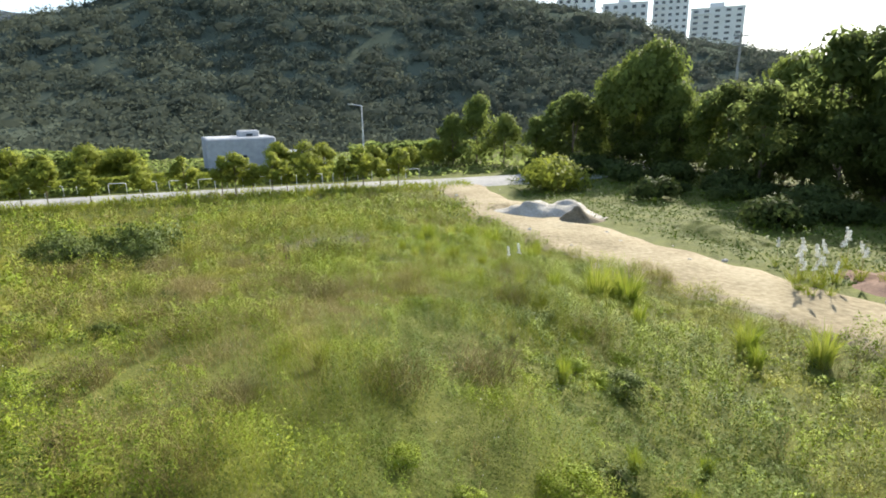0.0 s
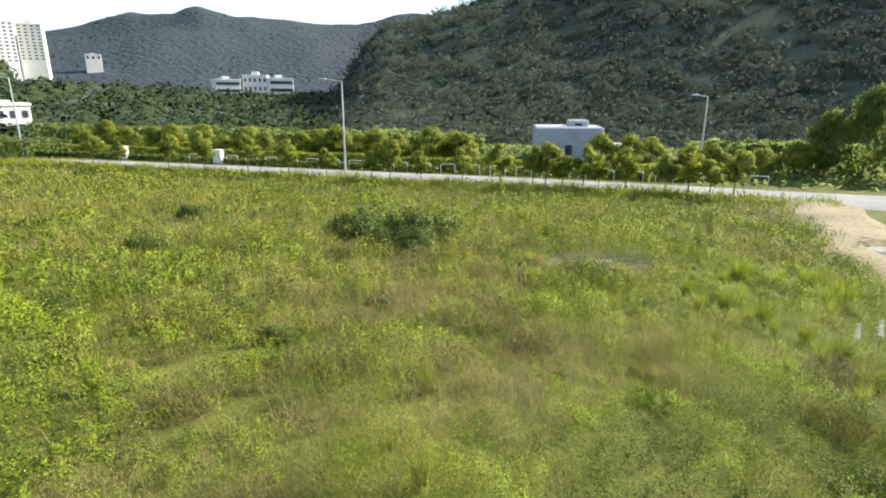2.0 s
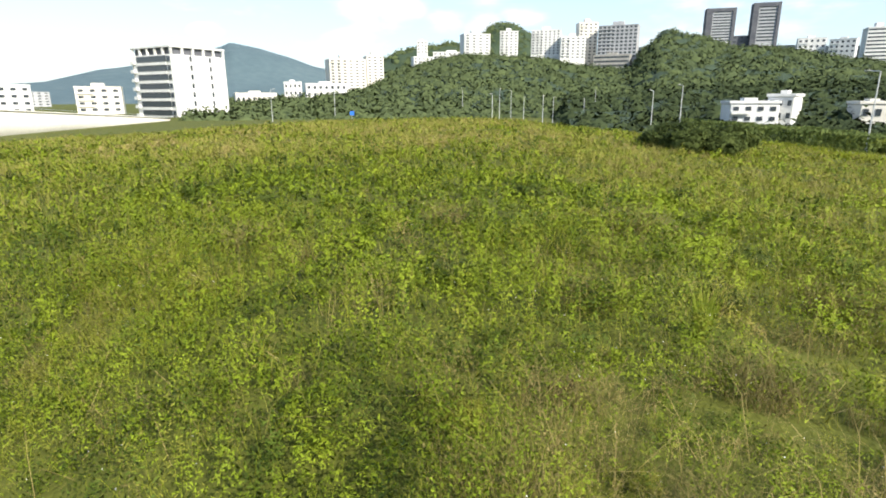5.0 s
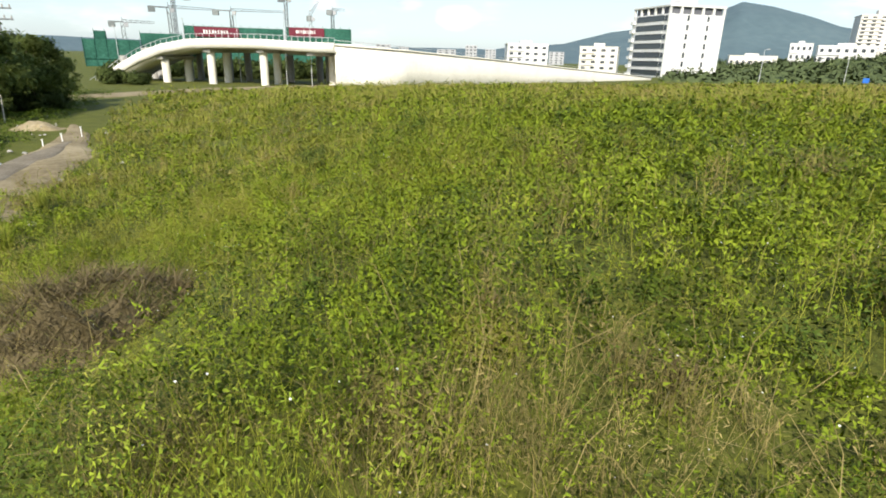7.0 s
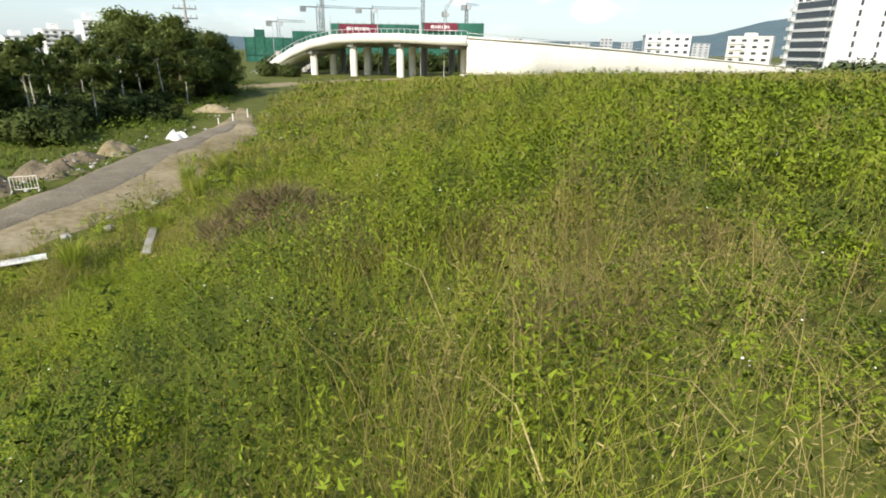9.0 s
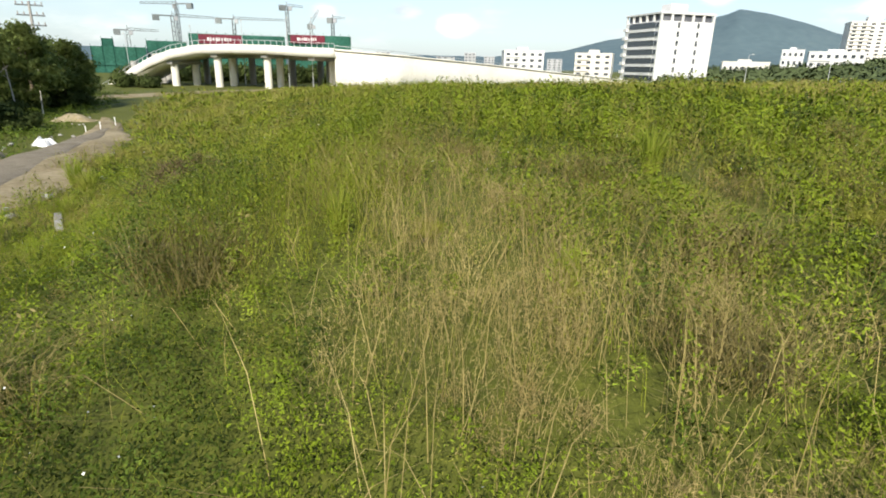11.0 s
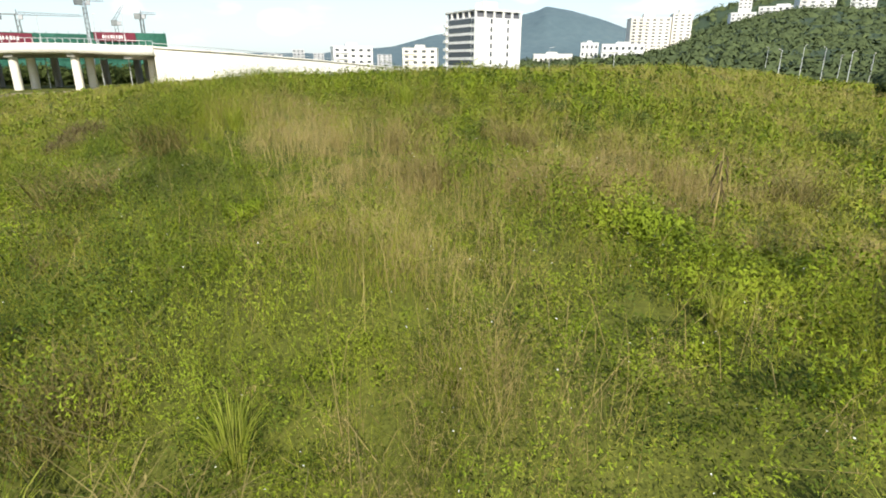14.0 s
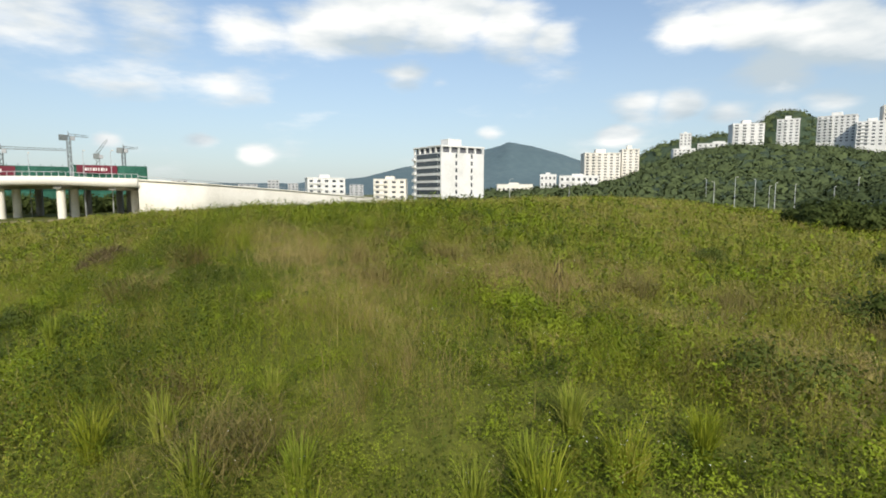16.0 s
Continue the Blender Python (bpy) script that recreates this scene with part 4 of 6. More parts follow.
for i in range(62):
    u = rng.uniform(0, len(EDGE) - 1.01)
    x, y = np.interp(u, range(len(EDGE)), ex) + rng.uniform(0, 1) ** 1.3 * 16, np.interp(u, range(len(EDGE)), ey) + rng.uniform(-2, 2)
    copy_thing(WOOD_VARIANTS[i % 3], placed(x, y, rng.uniform(.6, 1.0) * (1.1 if y > 18 else .9 if y > -12 else .45), rng.uniform(0, 360)))
for i, (az, d, el) in enumerate(((192.2, 74, -.3), (193.2, 62, 1.1), (194.3, 56, 1.4), (195.6, 60, 1.6), (197, 52, 2.5), (198.3, 58, 2.1), (199.8, 54, 2.7), (201.1, 58, 2.9), (202.2, 54, 1.4), (203.6, 50, -.1), (205, 46, -.6), (206.6, 50, -.9), (208, 48, -1.6), (209.6, 48, -1.7), (211.6, 36, .6), (213.5, 34, .8), (216, 34, 1.0), (204, 62, -.2), (207, 62, -1.0))):
    copy_thing(WOOD_VARIANTS[i % 3], placed(*bearing(az, d, -2.1, 8.2), (4.38 + d * math.tan(radians(el))) / 7.7, 80 * i))
# light-leaved trees before the hill
for i, (az, d, el) in enumerate(((4.2, 60, -1.0), (1.8, 62, .9), (-1.0, 60, -1.0), (-4.3, 58, -1.4), (-7.2, 60, .2), (-10.1, 57, -1.6), (-11.8, 58, 3.4), (-13.6, 56, 4.8), (-16.0, 57, 5.7), (-18.4, 54, 1.6), (-21.0, 52, 1.0))):
    s = (6.7 + d * math.tan(radians(el))) / 7.0
    copy_thing(LIGHT_TREE, placed(*bearing(az, d, 1.1, 2.3), s * .74, 71 * i, 0, 1.35))
for i, (az, d, k) in enumerate(((-27, 56, 1.35), (-30, 48, 1.3), (-33, 50, 1.35), (-36, 44, 1.3), (-39, 46, 1.3), (-42, 42, 1.2))):
    copy_thing(WOOD_VARIANTS[i % 3] if i % 4 else LIGHT_TREE, placed(*bearing(az, d, .35, .1), k, 80 * i, 0, 1.1))
tall_pine = make_tree("pine", "dark flat-topped pine on the hill's skyline", 13, 6.5, M_HILL, 99, .5, 26, 90, .3, .6, pose(*bearing(33.5, 178), 24.5))
SHRUBS = [make_bush("edge_shrub", "dense dark shrub at the foot of the wood", 1.9, 1.7, M_SCRUB, 120 + i, .12, 16, 170, pose(12 + 4 * i, 40 - 9 * i, BASE), "bush", "shrubs beside the track") for i in range(3)]
for i in range(48):
    u = rng.uniform(0, len(EDGE) - 1.01)
    x, y = np.interp(u, range(len(EDGE)), ex) - rng.uniform(.5, 5.5), np.interp(u, range(len(EDGE)), ey) + rng.uniform(-2, 2)
    if x > np.interp(y, TRACK_Y, TRACK_X) + 4.2:
        copy_thing(SHRUBS[i % 3], placed(x, y, rng.uniform(.5, 1.15), rng.uniform(0, 360)))
make_bush("round_shrub", "rounded light green shrub by the road's end", 3.0, 2.6, M_TREE, 131, .13, 26, 170, placed(5.6, 44.5))

# dark scrub between the track and the southern trees
for i in range(44):
    az, d = rng.uniform(196, 215), rng.uniform(27, 56)
    x, y = bearing(az, d, -2.1, 8.2)
    if x > np.interp(y, TRACK_Y, TRACK_X) + 4.6:
        copy_thing(SHRUBS[i % 3], placed(x, y, rng.uniform(.75, 1.15), rng.uniform(0, 360)))

# dark shrubs beyond the field's western edge
for i, (az, d, k) in enumerate(((102.6, 62, 1.5), (103.6, 58, 1.4), (104.8, 60, 1.55), (106.0, 57, 1.3), (107.2, 60, 1.1), (101.6, 60, 1.5))):
    copy_thing(SHRUBS[i % 3], placed(*bearing(az, d, 2.65, 21.15), k, 61 * i))

# rough grass between track and wood
rg = np.random.RandomState(21)
x, y = scatter(210000, rg, 2, 40, -70, 60)
k = (x > np.interp(y, TRACK_Y, TRACK_X) + np.interp(y, [-8, 2, 20], [1.35, 2.0, 3.0]) + vnoise(x, y, 1.3, 3) * 1.6) & (x < np.interp(-y, [-p for p in ey], ex) + 16)
x, y = x[k], y[k]
v, f = leaf_tris(np.c_[x, y, ground_z(x, y) + .03 + .95 * rg.rand(len(x)) * vnoise(x, y, 1.6, 2) ** 1.6], .05 + .06 * rg.rand(len(x)), rg.normal(size=(len(x), 3)) * .6 + [0, 0, 1], rg)
tagged(new("rough_growth", mesh_of("rough_growth", v, f, M_DARKWEED)), "rough dark green growth between the track and the wood", "weeds", kind="stuff")
x, y = scatter(90000, rg, -160, 30, 20, 110)
k = (road_distance(x, y) < -5.2) & (road_distance(x, y) > -34)
x, y = x[k], y[k]
v, f = leaf_quads(np.c_[x, y, ground_z(x, y) + .05 + .35 * rg.rand(len(x))], .16 + .12 * rg.rand(len(x)), rg.normal(size=(len(x), 3)) * .6 + [0, 0, 1], rg)
tagged(new("verge_growth", mesh_of("verge_growth", v, f, M_WOODS)), "green growth on the verge behind the road", "weeds", kind="stuff")

# tall rank grass along the road's near edge
rg = np.random.RandomState(23)
n = 16000
sv, off = rg.uniform(-95, 9, n), rg.rand(n) ** 1.3 * 2.6
q = ROAD1[None] + ROAD_DIR[None] * sv[:, None] + ROAD_SIDE[None] * (off + .2)[:, None]
v, f = blades(q[:, 0], q[:, 1], ground_z(q[:, 0], q[:, 1]), (.25 + .6 * rg.rand(n)) * (.4 + vnoise(q[:, 0], q[:, 1], 2.2, 3)), .02 + .03 * rg.rand(n), .2 + .8 * rg.rand(n), rg)
tagged(new("roadside_grass", mesh_of("roadside_grass", v, f, M_BLADE)), "rank green grass along the edge of the road", "grass", kind="stuff")

# slim pale-stemmed trees before the southern wood
SLIM = [make_tree("slim_tree", "slim tree with a pale bare stem and thin crown", 4.6, 1.1, M_WOODS, 95 + i, .13, 16, 60, .06, .5, placed(*[(12.6, -24.5), (14.4, -21.8)][i]), "slim trees before the wood") for i in range(2)]
for o in SLIM:
    for c in o.children:
        if c.name.startswith("trunk"):
            c.data.materials[0] = M_PALEBARK
for i, (az, d, k) in enumerate(((211.8, 36, .9), (210.6, 38, 1.0), (209.3, 37, .85), (208.2, 40, 1.0), (206.0, 41, .95), (204.6, 43, 1.05), (203.2, 42, .9), (201.8, 45, 1.1), (200.2, 46, 1.0), (198.4, 47, 1.05), (196.6, 48, .9), (213.0, 35, .95), (207.0, 43, 1.1), (205.3, 46, 1.1))):
    copy_thing(SLIM[i % 2], placed(*bearing(az, d, -2.1, 8.2), k, 67 * i))

# ---- lamps, rails and poles ----


def street_lamp(x, y, top, turn, arm=1.6, r=.085):
    b = gz(x, y) - .1
    h = top - b
    root = thing("street_lamp", "tall grey steel street lamp with a short arm", "street lamp", pose(x, y, b, 0, 0, turn), "street lamps")
    bm = bmesh.new()
    part("pole", tube(bm, (0, 0, 0), (0, 0, h), r * 1.25, r * .7, 10), M_STEEL, root)
    bm = bmesh.new()
    part("arm", tube(bm, (0, 0, h - .05), (arm, 0, h + .12), r * .6, r * .5, 8), M_STEEL, root)
    bm = bmesh.new()
    head = part("lamp_head", box(bm, arm - .1, -.14, h + .06, arm + .55, .14, h + .2, .03), M_RAIL, root)
    bm = bmesh.new()
    part("base_plate", box(bm, -.2, -.2, 0, .2, .2, .16, .02), M_DARKCONC, root)


for lx, ly, lt, tn in ((-36.6, 37.3, 5.6, 200), (-12.3, 57.4, 4.4, 140), (-72.4, 23.2, 6.1, 205), (-97.3, 4.2, 5.5, 200), (-111, -.9, 4.9, 200), (-147, -19.4, 3.6, 190), (-146, -27, 4.0, 20), (-131, -26, 4.3, 190),
                       (-172, -42, 4.2, 190), (-124, -36, 4.6, 10), (-154, -44, 6.4, 190), (-175, -47, 6.2, 10), (-168, -20, 6.0, 190), (-157, -101, 7.6, 190), (-130, -104, 6.6, 190), (-204, -75, 7.4, 10)):
    street_lamp(lx, ly, lt, tn)


def u_rail(x, y, turn):
    root = thing("u_rail", "low bent metal rail beside the road", "railing", pose(x, y, gz(x, y), 0, 0, turn), "rails along the road")
    for sx in (-.65, .65):
        bm = bmesh.new()
        part("post", tube(bm, (sx, 0, -.05), (sx, 0, .78), .035, n=6), M_RAIL, root)
    bm = bmesh.new()
    tube(bm, (-.65, 0, .78), (-.55, 0, .86), .035, n=6), tube(bm, (.65, 0, .78), (.55, 0, .86), .035, n=6)
    part("top_bar", tube(bm, (-.56, 0, .86), (.56, 0, .86), .035, n=6), M_RAIL, root)


for i in range(24):
    x, y = along_road(-46 + 2.25 * i, 5.3)
    u_rail(x, y, math.degrees(math.atan2(ROAD_DIR[1], ROAD_DIR[0])))


def utility_pole(x, y, h, label, arms=2, turn=30.0):
    root = thing("utility_pole", label, "utility pole", pose(x, y, gz(x, y) - .2, 0, 0, turn))
    bm = bmesh.new()
    part("pole", tube(bm, (0, 0, 0), (0, 0, h), .17, .1, 10), M_DARKCONC, root)
    for i in range(arms):
        z = h - .3 - .8 * i
        bm = bmesh.new()
        arm = part("crossarm", box(bm, -1.0, -.06, z - .06, 1.0, .06, z + .06, .01), M_CRANE, root)
        for sx in (-.9, -.45, .45, .9):
            bm = bmesh.new()
            part("insulator", tube(bm, (sx, 0, z + .06), (sx, 0, z + .3), .06, .04, 7), M_DARKCONC, arm)


utility_pole(*bearing(-22.4, 62, .35, .1), 13.0, "tall utility pole with crossarms above the wood")
utility_pole(*bearing(-34.2, 52, .35, .1), 7.4, "bare utility pole standing in the wood", 1)
utility_pole(*bearing(-35.2, 53, .35, .1), 7.6, "bare utility pole standing in the wood", 1)
utility_pole(*bearing(195.0, 60, -1.8, 10), 8.9, "tall floodlight pole with rows of lamps above the trees", 3, 10)


def cabinet(x, y, turn):
    root = thing("street_cabinet", "cream street cabinet on a plinth beside the road", "street cabinet", pose(x, y, gz(x, y), 0, 0, turn))
    bm = bmesh.new()
    part("plinth", box(bm, -.5, -.32, -.1, .5, .32, .14, .01), M_DARKCONC, root)
    bm = bmesh.new()
    part("body", box(bm, -.46, -.28, .14, .46, .28, 1.35, .02), M_CREAM, root)
    bm = bmesh.new()
    part("roof", box(bm, -.5, -.33, 1.35, .5, .33, 1.42, .01), M_CREAM, root)
    for s in (-1, 1):
        bm = bmesh.new()
        part("door", box(bm, s * .225 - .2, -.3, .2, s * .225 + .2, -.284, 1.28), M_CREAM, root)


cabinet(*along_road(-55, 5.2), 22), cabinet(*along_road(-43, 5.2), 22)

# ---- pump house and low buildings ----


def window_mesh(w, h, depth=.1):
    bm = bmesh.new()
    box(bm, -w / 2, -depth, 0, w / 2, depth * .2, h)
    return bm_mesh("window", bm, M_GLASS)


def block(name, label, az0, az1, el0, el1, d, floors, cols, mat, eye=(.6, 6.2, 4.3), depth=14.0, turn=0.0, win=(.45, .42), roof=True, bands=False, sink=14.0, category="building"):
    """A building seen between two bearings and two elevations, d metres away."""
    az = (az0 + az1) / 2
    x, y = bearing(az, d, eye[0], eye[1])
    w = 2 * d * math.tan(radians(abs(az0 - az1)) / 2) / (math.cos(radians(turn)) + .0)
    zb, zt = eye[2] + d * math.tan(radians(el1)), eye[2] + d * math.tan(radians(el0))
    h = zt - zb
    root = thing(name, label, category, pose(x, y, zb, 0, 0, az + turn))
    bm = bmesh.new()
    # the front looks back along the bearing: local -y
    part("wall", box(bm, -w / 2, 0, -sink, w / 2, depth, h, .15), mat, root)
    if roof:
        bm = bmesh.new()
        top = part("parapet", box(bm, -w / 2 - .2, -.2, h, w / 2 + .2, depth + .2, h + .5, .05), mat, root)
        bm = bmesh.new()
        part("stair_tower", box(bm, -w * .16, depth * .3, h + .5, w * .12, depth * .7, h + .5 + min(3.2, h * .14), .05), mat, root)
    fh, cw = h / floors, w / cols
    me = window_mesh(w * .94 if bands else cw * win[0], fh * win[1])
    for i in range(floors):
        for j in range(1 if bands else cols):
            part("window", me, M_GLASS, root, at=pose(0 if bands else -w / 2 + (j + .5) * cw, -.02, (i + .3) * fh))
        if not bands and i and cols > 3:
            bm = bmesh.new()
            part("balcony", box(bm, -w * .48, -.7, i * fh - .1, -w * .1, .02, i * fh + fh * .26, .03), mat, root)
    return root


E4, E16 = (.65, 6.0, 4.37), (2.65, 21.1, 1.9)
block("pump_house", "plain blue-grey concrete pump house behind the road", 29.0, 22.4, -3.0, -7.2, 60, 1, 1, M_GREYWALL, (.9, 3.3, 4.45), 6.0, 6, (.1, .3), roof=False, sink=2.5)
block("roof_tank", "small grey box on the pump house roof", 25.9, 23.9, -2.3, -3.05, 62, 1, 1, M_GREYWALL, (.9, 3.3, 4.45), 2.0, 6, (.3, .3), roof=False, sink=.0, category="roof structure")
block("side_shed", "low grey corrugated shed beside the pump house", 21.5, 17.6, -4.6, -7.2, 58, 1, 4, M_GREYWALL, (.9, 3.3, 4.45), 4.0, 6, (.12, .5), roof=False, sink=2.5, category="shed")
block("white_house", "low white house among the hedges", 87.0, 83.2, -.9, -2.6, 112, 2, 4, M_WHITE, E4, 9, 12, sink=5, category="house")
block("white_house", "small white house with a flat roof terrace", 84.2, 82.2, -.3, -2.4, 116, 2, 3, M_WHITE, E4, 8, -10, sink=5, category="house")
block("cream_house", "cream house half hidden by trees", 77.6, 75.2, -.9, -2.2, 120, 1, 3, M_CREAM, E4, 9, 14, sink=5, category="house")
block("villa", "white modern villa with long dark windows", 60.4, 58.2, 1.3, -.6, 280, 3, 4, M_WHITE, E4, 14, 8, bands=True, sink=10, category="villa")
block("villa", "white stepped villa with balconies", 58.0, 55.8, 1.7, -.6, 285, 3, 5, M_WHITE, E4, 14, -6, sink=10, category="villa")
block("villa", "white villa with a flat roof and terraces", 55.6, 53.4, 1.45, -.6, 280, 3, 4, M_WHITE, E4, 14, 10, bands=True, sink=10, category="villa")

# flats on the hill
block("apartment_block", "pale apartment block with many balconies", 126.0, 122.6, 3.94, 1.2, 430, 10, 6, M_CREAM, E16, 16, 12)
block("apartment_block", "cream slab of flats beside its twin", 122.5, 120.9, 4.26, 1.6, 440, 10, 3, M_CREAM, E16, 16, 8)
block("apartment_block", "low white block on the wooded slope", 117.9, 116.0, 4.17, 3.0, 480, 4, 5, M_WHITE, E16, 12, 10)
block("apartment_block", "small white block on the crest", 117.4, 116.4, 5.58, 4.5, 540, 4, 3, M_WHITE, E16, 10)
block("apartment_block", "white tower of flats on the crest", 113.0, 110.5, 6.21, 3.9, 500, 9, 4, M_WHITE, E16, 14, 15)
block("apartment_block", "plain white slab of flats", 109.6, 107.9, 6.41, 4.4, 500, 8, 4, M_WHITE, E16, 14)
block("apartment_block", "wide white block of flats with balconies", 106.7, 104.0, 6.45, 4.3, 490, 9, 7, M_WHITE, E16, 14, -6)
block("apartment_block", "white block of flats below the grey slab", 104.0, 101.7, 5.83, 3.9, 480, 7, 5, M_WHITE, E16, 14, 6)
block("apartment_block", "tall pale grey slab of flats", 102.3, 100.6, 7.0, 3.5, 500, 12, 4, M_CREAM, E16, 14, 10)
block("office_block", "large grey gridded office block on the hill", 98.9, 95.4, 6.45, 3.6, 480, 9, 9, M_GREYWALL, E4, 16, -8, (.6, .55))
block("office_podium", "open concrete podium below the grey block", 99.2, 95.9, 3.9, 2.4, 470, 4, 6, M_DARKCONC, E4, 16, -8, bands=True)
block("apartment_block", "white slab on the hill behind", 114.5, 110.8, 4.4, 3.2, 540, 4, 8, M_WHITE, E4, 10)


def framed_tower(az0, az1, el0, el1, d, turn):
    """A dark tower with a pale recessed face in a thick frame."""
    x, y = bearing((az0 + az1) / 2, d, E4[0], E4[1])
    w = 2 * d * math.tan(radians(abs(az0 - az1)) / 2)
    zb, zt = E4[2] + d * math.tan(radians(el1)), E4[2] + d * math.tan(radians(el0))
    h = zt - zb
    root = thing("framed_tower", "dark office tower with a pale face in a thick frame", "tower", pose(x, y, zb, 0, 0, (az0 + az1) / 2 + turn))
    bm = bmesh.new()
    part("side_wall", box(bm, -w / 2, 0, -12, -w / 2 + w * .22, 14, h, .2), M_DARKWALL, root)
    bm = bmesh.new()
    part("side_wall", box(bm, w / 2 - w * .12, 0, -12, w / 2, 14, h, .2), M_DARKWALL, root)
    bm = bmesh.new()
    part("top_beam", box(bm, -w / 2 + w * .22, 0, h - h * .1, w / 2 - w * .12, 14, h - .05, .2), M_DARKWALL, root)
    bm = bmesh.new()
    part("face", box(bm, -w / 2 + w * .22, 1.2, -12, w / 2 - w * .12, 13, h * .9, .1), M_GREYWALL, root)
    me = window_mesh(w * .6, h * .04)
    for i in range(10):
        part("window", me, M_GLASS, root, at=pose(w * .05, 1.18, h * (.08 + .08 * i)))


framed_tower(89.8, 87.4, 7.5, 4.6, 720, 10), framed_tower(86.2, 84.1, 7.7, 4.4, 720, 10)
block("link_block", "dark link between the two framed towers", 87.6, 86.0, 5.2, 4.2, 724, 3, 3, M_DARKWALL, E4, 12, 10, roof=False)
block("apartment_block", "low white houses on the ridge", 82.6, 80.6, 4.7, 3.4, 640, 3, 5, M_WHITE, E4, 12, 6)
block("apartment_block", "low white houses on the ridge", 80.4, 78.6, 4.5, 3.4, 630, 3, 5, M_WHITE, E4, 12, -8)
block("apartment_block", "tall white block of flats with ribbon windows", 78.0, 76.3, 5.2, 2.4, 520, 10, 5, M_WHITE, E4, 16, 12, bands=True)
block("apartment_block", "taller white block of flats beside the others", 76.3, 74.7, 5.4, 2.4, 535, 11, 4, M_WHITE, E4, 16, 4)
block("apartment_block", "pale blue-white block of flats", 74.6, 72.9, 5.3, 2.6, 545, 11, 4, M_CREAM, E4, 16, -8)
block("hill_house", "lone pale house high on the ridge", 70.2, 69.0, 3.2, 2.7, 700, 1, 3, M_CREAM, E4, 10, category="house")
# towers above the near hill, in white render to suggest haze
for a0, a1, e0, n in ((-.5, -4.5, 9.4, 7), (-6.5, -10.0, 9.3, 8), (-10.6, -14.6, 8.6, 7), (-15.0, -18.0, 8.7, 9), (-18.2, -22.5, 7.7, 8)):
    block("hilltop_flats", "tall pale slab of flats behind the near hill", a0, a1, e0, 4.0, 420, n, 5, M_WHITE, (.4, .1, 4.4), 14, 0, sink=42)
# behind the ramp
block("low_block", "low white block behind the concrete ramp", 153.7, 150.0, 1.5, -.6, 330, 4, 5, M_WHITE, E16, 14, 8)
block("low_block", "grey and cream block behind the ramp", 147.2, 143.9, 1.4, -.6, 330, 4, 4, M_CREAM, E16, 14, -6)
block("low_block", "white roofed hall on the far shore", 130.3, 128.7, 1.89, .6, 420, 2, 4, M_WHITE, E16, 12)
block("low_block", "white open-framed hall below the flats", 128.4, 124.6, 1.75, .5, 400, 2, 7, M_WHITE, E16, 12, 5)
block("low_block", "long low white sheds by the shore", 134.6, 131.0, .9, -.3, 420, 1, 8, M_CREAM, E16, 12, 5)
for a0, a1, e0 in ((211.0, 209.0, .2), (208.8, 206.6, .6), (206.2, 204.0, 1.15), (203.4, 201.9, 1.9)):
    block("apartment_block", "white apartment block behind the trees", a0, a1, e0, -2.0, 320, 9, 4, M_WHITE, (-2.1, 8.2, 2.1), 14, 14)
for a0, a1, e0, d in ((166, 164.6, 1.2, 900), (163.8, 162.9, 1.0, 900), (160.2, 158.4, .9, 950), (157.5, 156.4, 1.3, 900), (155.6, 154.6, 1.0, 950), (149.6, 148.2, .9, 900)):
    block("far_tower", "faint pale tower block on the skyline", a0, a1, e0, -.4, d, 6, 3, M_GREYWALL, E16, 14, 0, roof=False)


